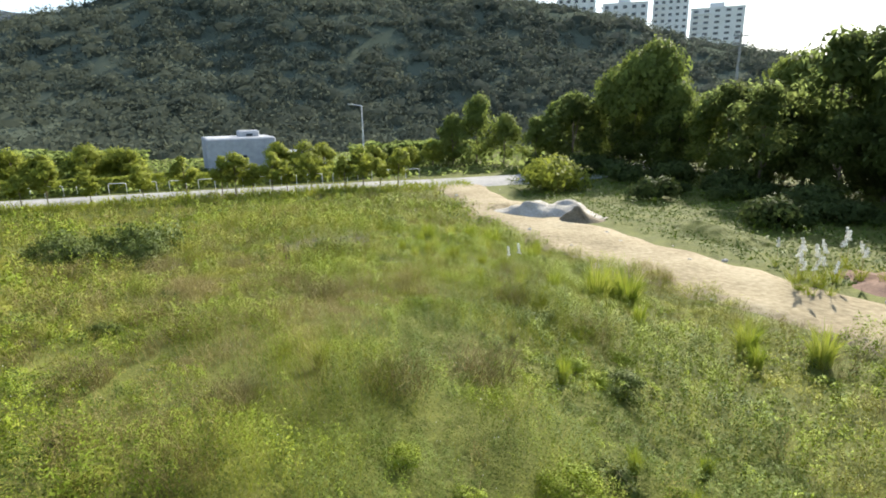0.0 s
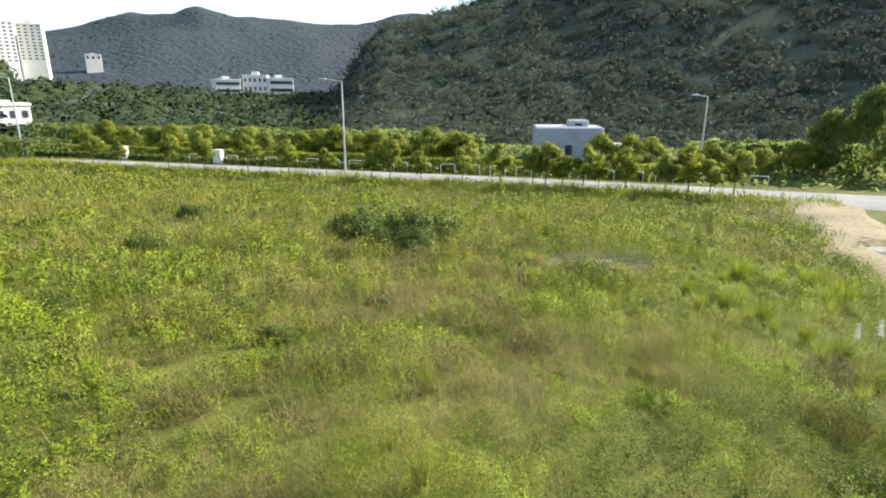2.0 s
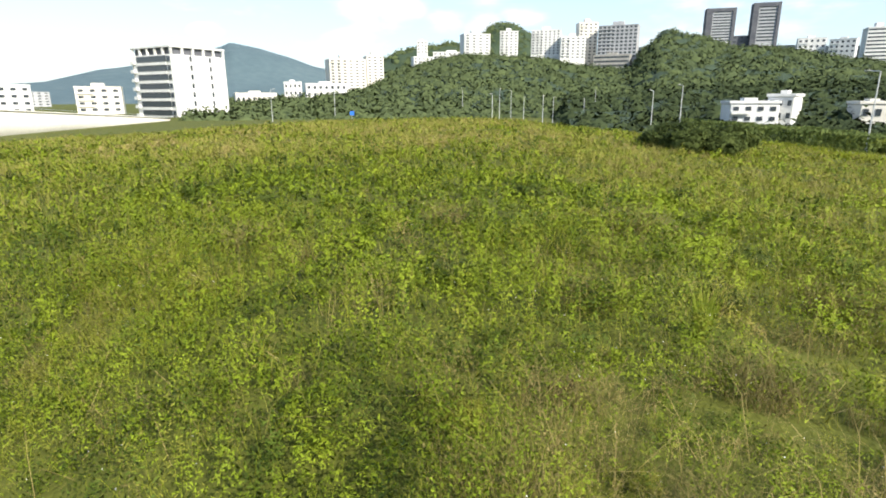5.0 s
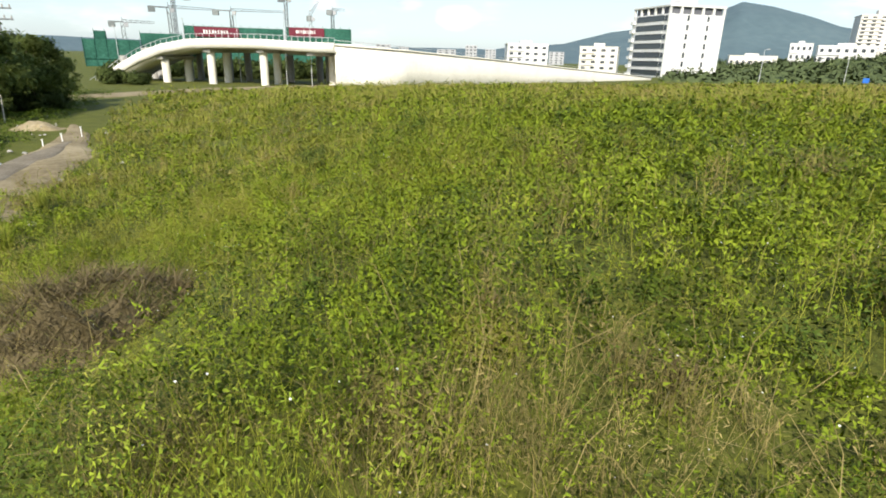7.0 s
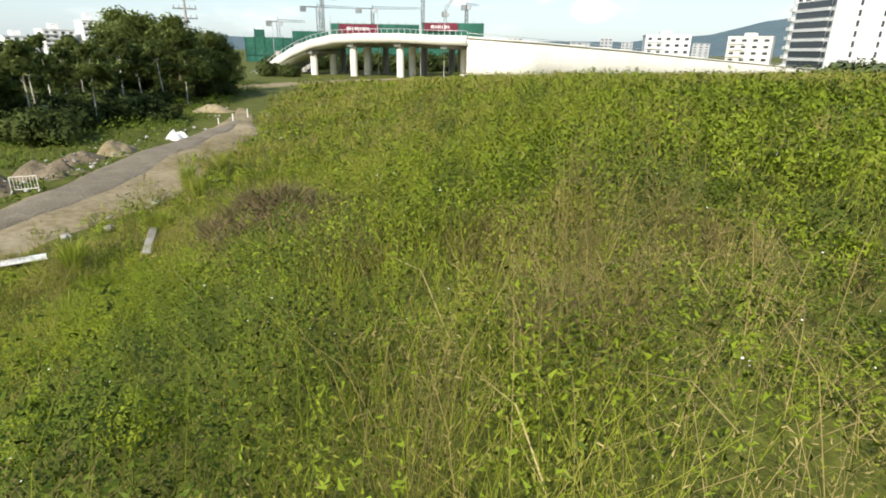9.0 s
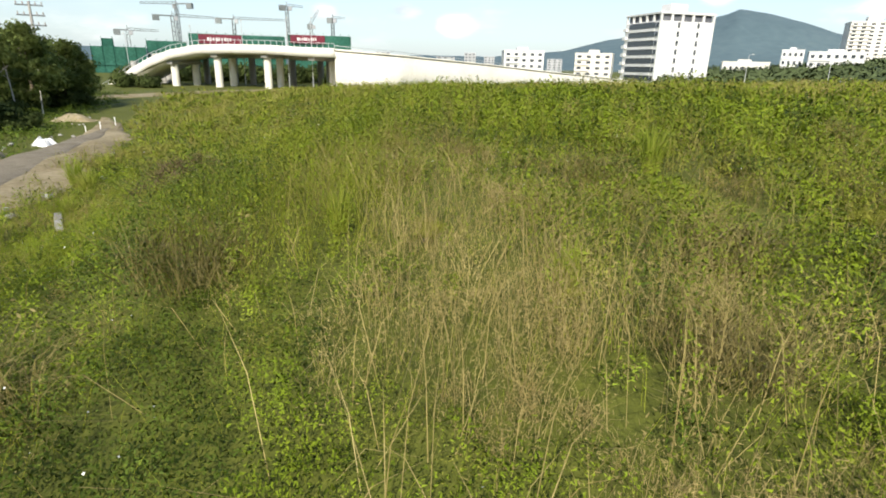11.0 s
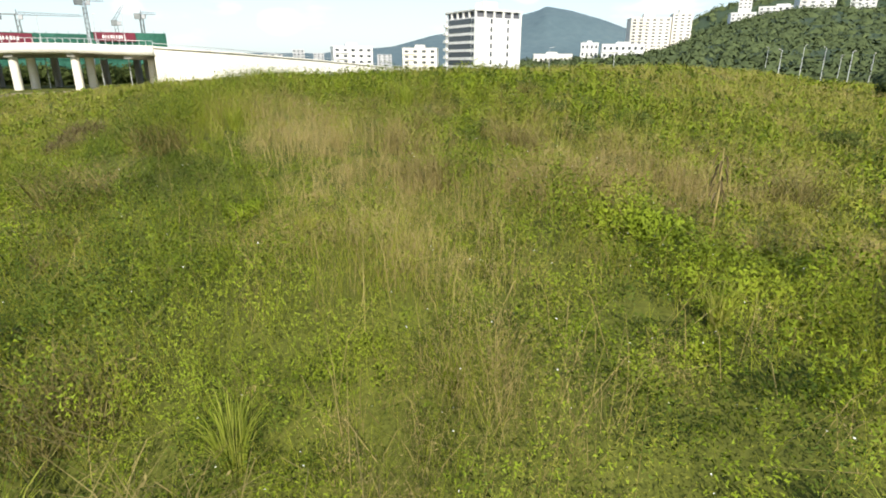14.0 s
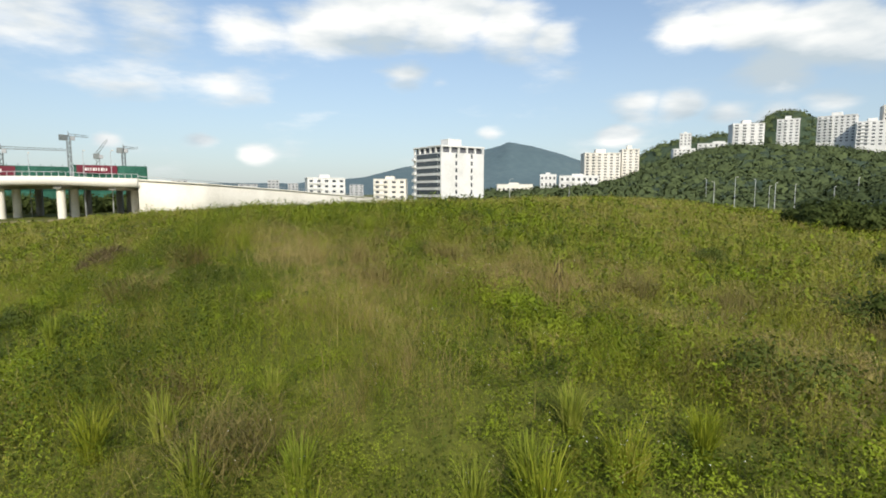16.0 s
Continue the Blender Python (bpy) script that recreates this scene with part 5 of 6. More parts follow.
def white_tower():
    """The white office building with ribbon galleries on one side."""
    c = Vector((*bearing(140.3, 250, E16[0], E16[1]), 0))
    across, ahead = Vector((math.cos(radians(140.3)), math.sin(radians(140.3)), 0)), Vector((-math.sin(radians(140.3)), math.cos(radians(140.3)), 0))
    w, dp, lean = 24.5, 23.0, radians(35)
    face = across * math.cos(lean) + ahead * math.sin(lean)
    turn = math.degrees(math.atan2(face.y, face.x))
    l = c + (ahead * math.cos(lean) - across * math.sin(lean)) * dp
    h, zb = 26.5, -3.0
    root = thing("white_office_building", "tall white office building with dark galleries along one side", "office building", pose(c.x, c.y, zb, 0, 0, turn))
    # local x along the plain face, +y or -y along the gallery side
    s = 1 if (Matrix.Rotation(radians(-turn), 3, "Z") @ (l - c)).y > 0 else -1
    bm = bmesh.new()
    part("wall", box(bm, 0, min(0, s * dp), 0, w, max(0, s * dp), h - 3.2, .1), M_WHITE, root)
    bm = bmesh.new()
    part("attic_floor", box(bm, 1.0, min(s * 1, s * (dp - 1)), h - 3.2, w - 1, max(s * 1, s * (dp - 1)), h - .7), M_DARKWALL, root)
    bm = bmesh.new()
    part("roof_slab", box(bm, -.2, min(-s * .2, s * (dp + .2)), h - .7, w + .2, max(-s * .2, s * (dp + .2)), h, .05), M_WHITE, root)
    for i in range(6):
        for f in (0, 1):
            bm = bmesh.new()
            px, py = (.05 + i * (w - .9) / 5, 0) if f == 0 else (0, i * (dp - .8) / 5)
            part("attic_post", box(bm, px, min(s * py, s * (py + .7)), h - 3.2, px + .8, max(s * py, s * (py + .7)), h - .7), M_WHITE, root)
    bm = bmesh.new()
    part("plant_room", box(bm, w * .25, min(s * 3, s * 9), h, w * .55, max(s * 3, s * 9), h + 3.2, .05), M_WHITE, root)
    slot = bm_mesh("window", box(bmesh.new(), -.45, -.12, 0, .45, .12, 1.9), M_GLASS)
    gallery = bm_mesh("gallery", box(bmesh.new(), -.3, 0, 0, .12, 1, 1), M_GLASS)
    rail = bm_mesh("balustrade", box(bmesh.new(), -.55, 0, 0, -.25, 1, 1), M_WHITE)
    for i in range(7):
        z = 1.0 + i * 3.25
        for px in (w * .34, w * .7):
            part("window", slot, M_GLASS, root, at=pose(px, 0, z + .5))
        g0, g1 = .12, .86
        for me, zz, hh, nm in ((gallery, z + .3, 2.1, "gallery_window"), (rail, z - .9, 1.0, "balustrade")):
            m = Matrix.Translation((0, s * dp * g0, zz)) @ Matrix.Diagonal((1, s * dp * (g1 - g0), hh, 1))
            part(nm, me, M_GLASS, root, at=m)
        part("end_window", gallery, M_GLASS, root, at=Matrix.Translation((0, s * dp * .03, z + .4)) @ Matrix.Diagonal((1, s * dp * .06, 1.8, 1)))
        bm = bmesh.new()
        part("balcony", box(bm, -1.1, min(s * dp * .9, s * dp), z - .3, .0, max(s * dp * .9, s * dp), z + .9, .04), M_WHITE, root)


white_tower()

# ---- ramp and bridge ----


def sweep(name, pts, profile, mat):
    """A body with one cross-section (offset to the left, height) carried along a line of points."""
    pts = [Vector(p) for p in pts]
    v, f, k = [], [], len(profile)
    for i, p in enumerate(pts):
        d = (pts[min(i + 1, len(pts) - 1)] - pts[max(i - 1, 0)])
        n = Vector((-d.y, d.x, 0)).normalized()
        v += [p + n * o + Vector((0, 0, z)) for o, z in profile]
    for i in range(len(pts) - 1):
        for j in range(k):
            f.append((i * k + j, i * k + (j + 1) % k, (i + 1) * k + (j + 1) % k, (i + 1) * k + j))
    me = mesh_of(name, [tuple(p) for p in v], f, mat)
    bm = bmesh.new()
    bm.from_mesh(me)
    bmesh.ops.holes_fill(bm, edges=bm.edges, sides=0)
    bmesh.ops.recalc_face_normals(bm, faces=bm.faces)
    bm.to_mesh(me)
    bm.free()
    return me


RAMP = [(-17.8, -80.7, 3.9), (-32, -89.5, 3.4), (-55, -102, 2.3), (-80, -116, .9), (-111, -133, -.7), (-128, -142, -1.7)]
ARC = [(170.0, 90, 3.9), (173.0, 93, 4.0), (176.3, 96, 4.25), (180.0, 99, 4.25), (182.7, 101.5, 4.05), (184.9, 104, 3.2), (186.7, 107, 1.8), (188.3, 109.5, -.05), (189.9, 112, -2.5), (190.6, 113, -3.3)]
DECK = [(*bearing(az, d, -2.1, 8.2), z) for az, d, z in ARC]
ramp = thing("concrete_ramp", "long white concrete ramp with a sloping top", "ramp", pose(0, 0, 0))
vs, fs = [], []
for x, y, z in RAMP:
    vs += [(x, y, -3.6), (x, y, z), (x - 3.5, y - 7.0, z), (x - 3.5, y - 7.0, -3.6)]
for i in range(len(RAMP) - 1):
    for j in range(4):
        fs.append((i * 4 + j, i * 4 + (j + 1) % 4, i * 4 + 4 + (j + 1) % 4, i * 4 + 4 + j))
fs += [(0, 3, 2, 1), (len(vs) - 4, len(vs) - 3, len(vs) - 2, len(vs) - 1)]
part("retaining_wall", mesh_of("retaining_wall", vs, fs, M_CONC), M_CONC, ramp)
part("coping", sweep("coping", [(x, y, z) for x, y, z in RAMP], [(-.15, 0), (.35, 0), (.35, .28), (-.15, .28)], M_CONC), M_CONC, ramp)
part("top_rail", sweep("top_rail", [(x, y, z) for x, y, z in RAMP], [(.05, .7), (.13, .7), (.13, .78), (.05, .78)], M_STEEL), M_STEEL, ramp)

bridge = thing("road_bridge", "curving white concrete road bridge on round piers", "bridge", pose(0, 0, 0))
part("deck", sweep("deck", DECK, [(-8.5, -1.1), (0, -1.1), (0, -.25), (-8.5, -.25)], M_CONC), M_CONC, bridge)
part("edge_beam", sweep("edge_beam", DECK, [(.02, -1.0), (.35, -1.0), (.35, .35), (.02, .35)], M_CONC), M_CONC, bridge)
part("edge_beam", sweep("edge_beam", DECK, [(-8.9, -1.0), (-8.55, -1.0), (-8.55, .35), (-8.9, .35)], M_CONC), M_CONC, bridge)
part("handrail", sweep("handrail", DECK, [(.14, 1.0), (.22, 1.0), (.22, 1.08), (.14, 1.08)], M_STEEL), M_STEEL, bridge)
dl = np.array(DECK)
ds = np.r_[0, np.cumsum(np.linalg.norm(np.diff(dl, axis=0), axis=1))]
for i in range(44):
    s = ds[-1] * i / 43
    p = [float(np.interp(s, ds, dl[:, k])) for k in range(3)]
    bm = bmesh.new()
    part("rail_post", tube(bm, (p[0], p[1], p[2] + .3), (p[0], p[1], p[2] + 1.05), .05, n=5), M_STEEL, bridge)
for s in (4.5, 12.9, 21.6, 30.0):
    p = [float(np.interp(s, ds, dl[:, k])) for k in range(3)]
    q = [float(np.interp(s + 1, ds, dl[:, k])) for k in range(3)]
    n = Vector((-(q[1] - p[1]), q[0] - p[0], 0)).normalized()
    for off in (-1.6, -6.8):
        c = Vector(p) + n * off
        if p[2] > .5 and (s > 5 or off < -5):
            bm = bmesh.new()
            part("pier", tube(bm, (c.x, c.y, -3), (c.x, c.y, p[2] - 1.6), .62, n=16), M_CONC, bridge)
    bm = bmesh.new()
    a, b = Vector(p) - n * .3, Vector(p) - n * 8.2
    m = Matrix.Translation(((a + b) / 2) + Vector((0, 0, -1.35))) @ Matrix.Rotation(math.atan2(n.y, n.x), 4, "Z")
    part("pier_cap", box(bm, -3.9, -.6, -.28, 3.9, .6, .26, .05, m), M_DARKCONC, bridge)
ribbon("service_road", [(-34, -98), (-14, -86), (1.2, -76), (10.8, -64), (20, -52), (32, -46)], [5, 5, 5, 5, 4.5, 4], .16, M_SAND, "pale dusty service road in front of the bridge", "dirt road", crown=.1, step=1.0, ragged=.3)
# a second carriageway behind
SECOND = [(x - 9 + 16 * k / 8, y - 15, z - .5) for k, (x, y, z) in enumerate(DECK[:6])]
back = thing("second_bridge", "second concrete carriageway behind the bridge", "bridge", pose(0, 0, 0))
part("deck", sweep("deck", SECOND, [(0, -1.2), (8, -1.2), (8, .2), (0, .2)], M_DARKCONC), M_DARKCONC, back)
for k in range(6):
    x, y, z = SECOND[k]
    for o in (0, 5):
        bm = bmesh.new()
        part("pier", tube(bm, (x + 2 + o, y - 1 - o * .3, -3), (x + 2 + o, y - 1 - o * .3, z - 1.1), .6, n=14), M_DARKCONC, back)
for az, d, top in ((188.3, 132, 6.6), (178.6, 108, 8.6), (172.2, 96, 8.8), (174.5, 99, 8.8), (183, 120, 8.0)):
    street_lamp(*bearing(az, d, -2.1, 8.2), top, 90, 1.2, .06)

for i, (az, d, k) in enumerate(((171, 128, 1.5), (173, 134, 1.2), (174.6, 126, 1.4), (176.4, 132, 1.1), (178.2, 126, 1.4), (180, 134, 1.3), (181.6, 128, 1.2), (183.3, 136, 1.5), (184.8, 130, 1.1), (186.4, 138, 1.4), (188, 132, 1.2), (189.4, 100, .8), (188.6, 104, .6), (187.2, 98, .7))):
    copy_thing(SHRUBS[i % 3], placed(*bearing(az, d, -2.1, 8.2), k * 1.7, 37 * i))

# ---- building site with cranes ----
SITE = (-2.1, 8.2, 2.1)


def net_block(az0, az1, el0, d, depth, label):
    x, y = bearing((az0 + az1) / 2, d, SITE[0], SITE[1])
    w, h = 2 * d * math.tan(radians(az0 - az1) / 2), SITE[2] + d * math.tan(radians(el0)) + 3
    root = thing("scaffolded_building", label, "building site", pose(x, y, -3, 0, 0, (az0 + az1) / 2))
    bm = bmesh.new()
    part("net", box(bm, -w / 2, 0, 0, w / 2, depth, h, .1), M_NET, root)
    for i in range(int(w / 3) + 1):
        bm = bmesh.new()
        part("scaffold_pole", tube(bm, (-w / 2 + i * 3, -.25, 0), (-w / 2 + i * 3, -.25, h + .6), .07, n=5), M_NET, root)
    for i in range(1, int(h / 3)):
        bm = bmesh.new()
        part("scaffold_ledger", box(bm, -w / 2, -.32, i * 3 - .08, w / 2, -.18, i * 3 + .08), M_NET, root)


net_block(190.8, 186.6, .95, 205, 20, "building shell wrapped in green netting")
net_block(189.9, 189.0, 1.6, 215, 10, "netted stair tower of the building site")
net_block(186.5, 183.2, 1.55, 212, 20, "building shell wrapped in dark green netting")
net_block(183.0, 174.6, 2.3, 218, 20, "long building shell behind green netting")
net_block(174.3, 168.4, 2.5, 210, 20, "netted building shell beside the ramp")


def banner(az0, az1, el0, el1, d):
    x, y = bearing((az0 + az1) / 2, d, SITE[0], SITE[1])
    w = 2 * d * math.tan(radians(az0 - az1) / 2)
    z0, z1 = SITE[2] + d * math.tan(radians(el1)), SITE[2] + d * math.tan(radians(el0))
    root = thing("site_banner", "long dark red banner with pale lettering on the scaffold", "banner", pose(x, y, z0, 0, 0, (az0 + az1) / 2))
    bm = bmesh.new()
    part("sheet", box(bm, -w / 2, -.1, 0, w / 2, .1, z1 - z0, .02), M_RED, root)
    h = z1 - z0
    for i in range(9):
        bm = bmesh.new()
        x0 = -w * .3 + i * w * .065
        part("lettering_bar", box(bm, x0, -.16, h * .32, x0 + w * (.028 if i % 3 else .045), -.1, h * .68), M_PLASTIC, root)


banner(182.2, 178.5, 2.25, 1.45, 217.4), banner(174.1, 170.9, 2.5, 1.75, 209.4)


def crane(az, el, jib, d=330.0, tail=12.0, luff=0.0, turn=0.0):
    x, y = bearing(az, d, -1.4, 12.5)
    h = 1.9 + d * math.tan(radians(el)) + 3
    root = thing("tower_crane", "tower crane over the building site", "crane", pose(x, y, -3, 0, 0, az + turn), "cranes over the site")
    bm = bmesh.new()
    for a, b in ((-.7, -.7), (.7, -.7), (.7, .7), (-.7, .7)):
        tube(bm, (a, b, 0), (a, b, h), .16, n=5)
    for i in range(int(h / 2.2)):
        s = 1 if i % 2 else -1
        for o in (-.7, .7):
            tube(bm, (-.7 * s, o, i * 2.2), (.7 * s, o, i * 2.2 + 2.2), .09, n=4), tube(bm, (o, -.7 * s, i * 2.2), (o, .7 * s, i * 2.2 + 2.2), .09, n=4)
    part("mast", bm, M_CRANE, root)
    up = Matrix.Translation((0, 0, h)) @ Matrix.Rotation(-luff, 4, "Y")
    bm = bmesh.new()
    for a, z in ((-.6, 0), (.6, 0), (0, 1.2)):
        tube(bm, (0, a, z), (jib, a * .6, z * .6 + .1), .15, .1, 5)
    n = int(jib / 2.5)
    for i in range(n):
        tube(bm, (i * 2.5, -.6, 0), (i * 2.5 + 1.2, 0, 1.1), .08, n=4), tube(bm, (i * 2.5 + 1.2, 0, 1.1), (i * 2.5 + 2.4, .6, 0), .08, n=4)
    bmesh.ops.transform(bm, matrix=up, verts=bm.verts)
    part("jib", bm, M_CRANE, root)
    bm = bmesh.new()
    box(bm, -tail, -.6, h - .1, 0, .6, h + .5, .05), box(bm, -tail, -.9, h - 2.2, -tail + 3, .9, h + .5, .05)
    part("counter_jib", bm, M_CRANE, root)
    bm = bmesh.new()
    tube(bm, (0, 0, h), (0, 0, h + (2.5 if not luff else 1.0)), .3, .1, 6)
    part("apex", bm, M_CRANE, root)
    bm = bmesh.new()
    part("cab", box(bm, .6, -1.6, h - 2, 2.4, -.4, h - .1, .1), M_GREYWALL, root)


crane(187.5, 2.3, 14, tail=6), crane(183.9, 3.6, 22, tail=9, turn=8), crane(178.9, 3.6, 26, tail=9, turn=-10), crane(174.2, 4.9, 9, tail=4, turn=20)
crane(172.1, 3.4, 9, tail=2, luff=1.0), crane(170.1, 4.0, 7, tail=3, turn=-15)
crane(183.5, 4.6, 20, tail=9, turn=150, d=345)

# ---- things in the field ----


def make_tuft(name, label, h, r, mat, seed, count, at, width=.018, group="", category="grass tuft"):
    """A tussock of long arching blades from one root."""
    rg = np.random.RandomState(seed)
    a, q = rg.rand(count) * 6.283, r * .35 * np.sqrt(rg.rand(count))
    n = count
    out = np.stack([np.cos(a), np.sin(a)], -1)
    hh, reach = h * (.35 + .7 * rg.rand(n)), r * (.1 + 1.0 * rg.rand(n) ** 1.5)
    w = width * (.6 + .7 * rg.rand(n))
    ts = np.array([0, .3, .6, .85, 1.0])
    wid = np.array([.7, 1, .85, .5, .05])
    tw = a + 1.57 + rg.normal(size=n) * .9
    side = np.stack([np.cos(tw), np.sin(tw), 0 * tw], -1)
    rings = []
    for t, k in zip(ts, wid):
        p = np.c_[out * (q + reach * t ** 1.8)[:, None], hh * (t * 1.25 - .35 * t ** 3)]
        rings += [p - side * (w * k / 2)[:, None], p + side * (w * k / 2)[:, None]]
    v = np.stack(rings, 1).reshape(-1, 3)
    i = np.arange(n)[:, None] * 10
    f = np.concatenate([i + np.array([2 * j, 2 * j + 1, 2 * j + 3, 2 * j + 2]) for j in range(4)], 0)
    me = mesh_of(name, v, f, mat)
    ob = new(name, me)
    ob.matrix_basis = at
    return tagged(ob, label, category, group)


TUFTS = [make_tuft("grass_tuft", "bright green tussock of long grass among the weeds", .7, .3, M_BRIGHT, 200 + i, 190, placed(*[(-6.7, 6.4), (1.3, 16.1), (-1.5, 19.8)][i]), .01, "bright grass tufts") for i in range(3)]
for i, (x, y, s) in enumerate(((2.4, 16.5, 1.2), (3.8, 16.2, .9), (4.6, 15.0, 1.3), (7.2, 13.6, 1.2), (3.9, 8.2, .7), (2.6, 7.6, .7), (3.4, 7.2, .55), (-2.2, 7.8, .7), (1.0, -6.6, 1.2), (2.3, 1.2, 1.1), (-2.8, -6.9, .9), (-3.5, 9.4, .7),
                               (.6, 16.7, .95), (-.4, 17.9, .8), (-1.0, 18.0, .9), (1.3, 15.0, .9), (-2.0, 17.7, .9), (.2, 15.2, .7), (1.8, 9.8, .9), (-1.1, 15.5, .5), (0.4, 21.5, 1.0), (-2.2, 21.0, 1.0), (2.6, 24.5, 1.2), (-8.2, 25.5, 1.0), (-3.4, 16.0, .6), (-6.4, 17.4, .7))):
    copy_thing(TUFTS[i % 3], placed(x, y, s, 67 * i))
GREENS = [make_tuft("reed_grass", "tall broad-bladed green grass clump", .8, .34, M_BLADE, 220 + i, 230, placed(*[(-.7, 18.4), (.9, 17.5)][i]), .012, "broad grass clumps") for i in range(2)]
for i, (x, y, s) in enumerate(((-1.6, 18.6, .9), (.2, 18.1, .8), (1.6, 17.0, .8), (-2.6, 18.8, .7), (1.9, 14.6, .8))):
    copy_thing(GREENS[i % 2], placed(x, y, s, 50 * i))

TALL = [make_tuft("tall_reed_grass", "tall yellow-green reed grass standing at the field's edge", 1.5, .85, M_BRIGHT, 230 + i, 260, placed(*[(3.9, 17.2), (4.9, 17.5)][i]), .022, "tall reed grass clumps") for i in range(2)]
for i, (x, y, s) in enumerate(((4.5, 18.2, .8), (-2.1, 22.9, .6), (-.4, 25.0, .7), (.6, 24.2, .75), (-1.2, 24.0, .55), (.2, 22.4, .6), (2.2, 22.0, .6), (7.4, 14.6, .75), (9.0, 14.0, .8), (10.2, 12.9, .7), (3.2, -8.6, .55), (3.9, -10.2, .6), (3.4, -12.6, .55), (3.0, -5.0, .5), (4.0, -2.6, .55))):
    copy_thing(TALL[i % 2], placed(x, y, s, 47 * i))

# dark bushes standing out of the weeds
DARK = [make_bush("weed_bush", "low dark-leaved bush standing in the weeds", .75, .8, M_BUSH, 240 + i, .03, 18, 170, placed(*[(-15.2, 21.4), (-12.8, 19.6), (-14.6, 18.6)][i], 1.3), "bush", "dark bushes in the field") for i in range(3)]
for i, (x, y, s) in enumerate(((-13.4, 21.0, 1.5), (-16.5, 20.0, 1.2), (-11.6, 18.4, 1.1), (-8.2, 6.6, .4), (-10.9, 7.2, .5), (-12.5, 9.0, .55), (-9.5, 4.2, .4), (-7.0, 3.0, .45),
                               (3.6, 4.4, .6), (2.8, 3.2, .55), (1.9, 5.6, .5), (2.2, 7.0, .45), (3.0, 10.2, .5), (1.6, 12.6, .45), (-18, 12, .7), (-20, 6, .6), (-15, 2, .5), (-23, 16, .8), (-9.5, 24.5, .6), (-4.2, 26.5, .7), (4.6, 19.8, .6), (2.4, 21.6, .5), (-10.8, -4, .5), (-4.4, -7.5, .6), (-14.5, -8, .6),
                               (-7.2, 12.2, .35), (-6.8, 9.2, .35), (-5.2, 18.6, .8), (-9.1, 9.7, .5))):
    copy_thing(DARK[i % 3], placed(x, y, s, 41 * i))
FRESH = [make_bush("leafy_weed", "fresh green leafy weed clump", .55, .6, M_LUSH, 260 + i, .017, 14, 300, placed(*[(-4.6, 14.4), (1.4, 6.4)][i]), "weed clump", "leafy weed clumps") for i in range(2)]
for i in range(20):
    x, y = rng.uniform(-14, 4), rng.uniform(-3, 20)
    copy_thing(FRESH[i % 2], placed(x, y, rng.uniform(.35, .7), 30 * i))
GREYS = [make_bush("grey_weed", "dusty grey-green twiggy weed clump", .6, .6, M_GREY, 270 + i, .014, 14, 300, placed(*[(-3.6, 4.4), (-7.6, 8.6)][i], .6), "weed clump", "grey weed clumps") for i in range(2)]
for i in range(20):
    x, y = rng.uniform(-14, 4), rng.uniform(-3, 20)
    copy_thing(GREYS[i % 2], placed(x, y, rng.uniform(.35, .75), 30 * i))


def withered_clump(seed, at):
    rg = np.random.RandomState(seed)
    n = 420
    a, q = rg.rand(n) * 6.283, .4 * np.sqrt(rg.rand(n))
    v, f = blades(np.cos(a) * q, np.sin(a) * q, 0 * q, .25 + .4 * rg.rand(n), np.full(n, .0055), .4 + 1.2 * rg.rand(n), rg, .9)
    root = thing("withered_clump", "withered brown weed clump of fine bare stems", "withered weed", at, "withered clumps")
    tagged(part("tangle", mesh_of("tangle", v, f, M_MAUVE), M_MAUVE, root), kind="stuff")
    n = 260
    a, q = rg.rand(n) * 6.283, .5 * np.sqrt(rg.rand(n))
    v, f = leaf_quads(np.c_[np.cos(a) * q, np.sin(a) * q, .1 + .4 * rg.rand(n)], .008 + .012 * rg.rand(n), rg.normal(size=(n, 3)), rg, .4)
    tagged(part("dry_foliage", mesh_of("dry_foliage", v, f, M_MAUVE), M_MAUVE, root), kind="stuff")
    return root


WITHER = [withered_clump(280 + i, placed(*[(-5.4, 6.9), (-7.0, 5.0)][i])) for i in range(2)]
for i, (x, y, s) in enumerate(((-1.0, 7.8, 1.3), (.3, 9.0, 1.4), (-3.0, 6.4, .9), (-8.8, 8.2, 1.0), (-5.0, 9.2, 1.2), (-2.9, 5.0, 1.0), (-6.4, 10.6, 1.1), (-9.8, 11.6, 1.2), (-3.4, 12.0, 1.1), (1.0, 14.0, 1.2), (.9, 15.8, 1.3), (-8.6, 14.4, 1.3), (-9.6, 16.2, 1.4), (-7.6, 16.6, 1.1), (1.9, 18.4, 1.3), (-4.0, 10.4, 1.0), (-12, 5, 1.3), (-10.5, 1.5, 1.2), (-7.2, -1, 1.2), (-13, 16, 1.3), (-4.8, 17.4, 1.0), (2.9, 13.0, 1.2), (-1.8, 4.4, .9))):
    copy_thing(WITHER[i % 2], placed(x, y, s, 53 * i))


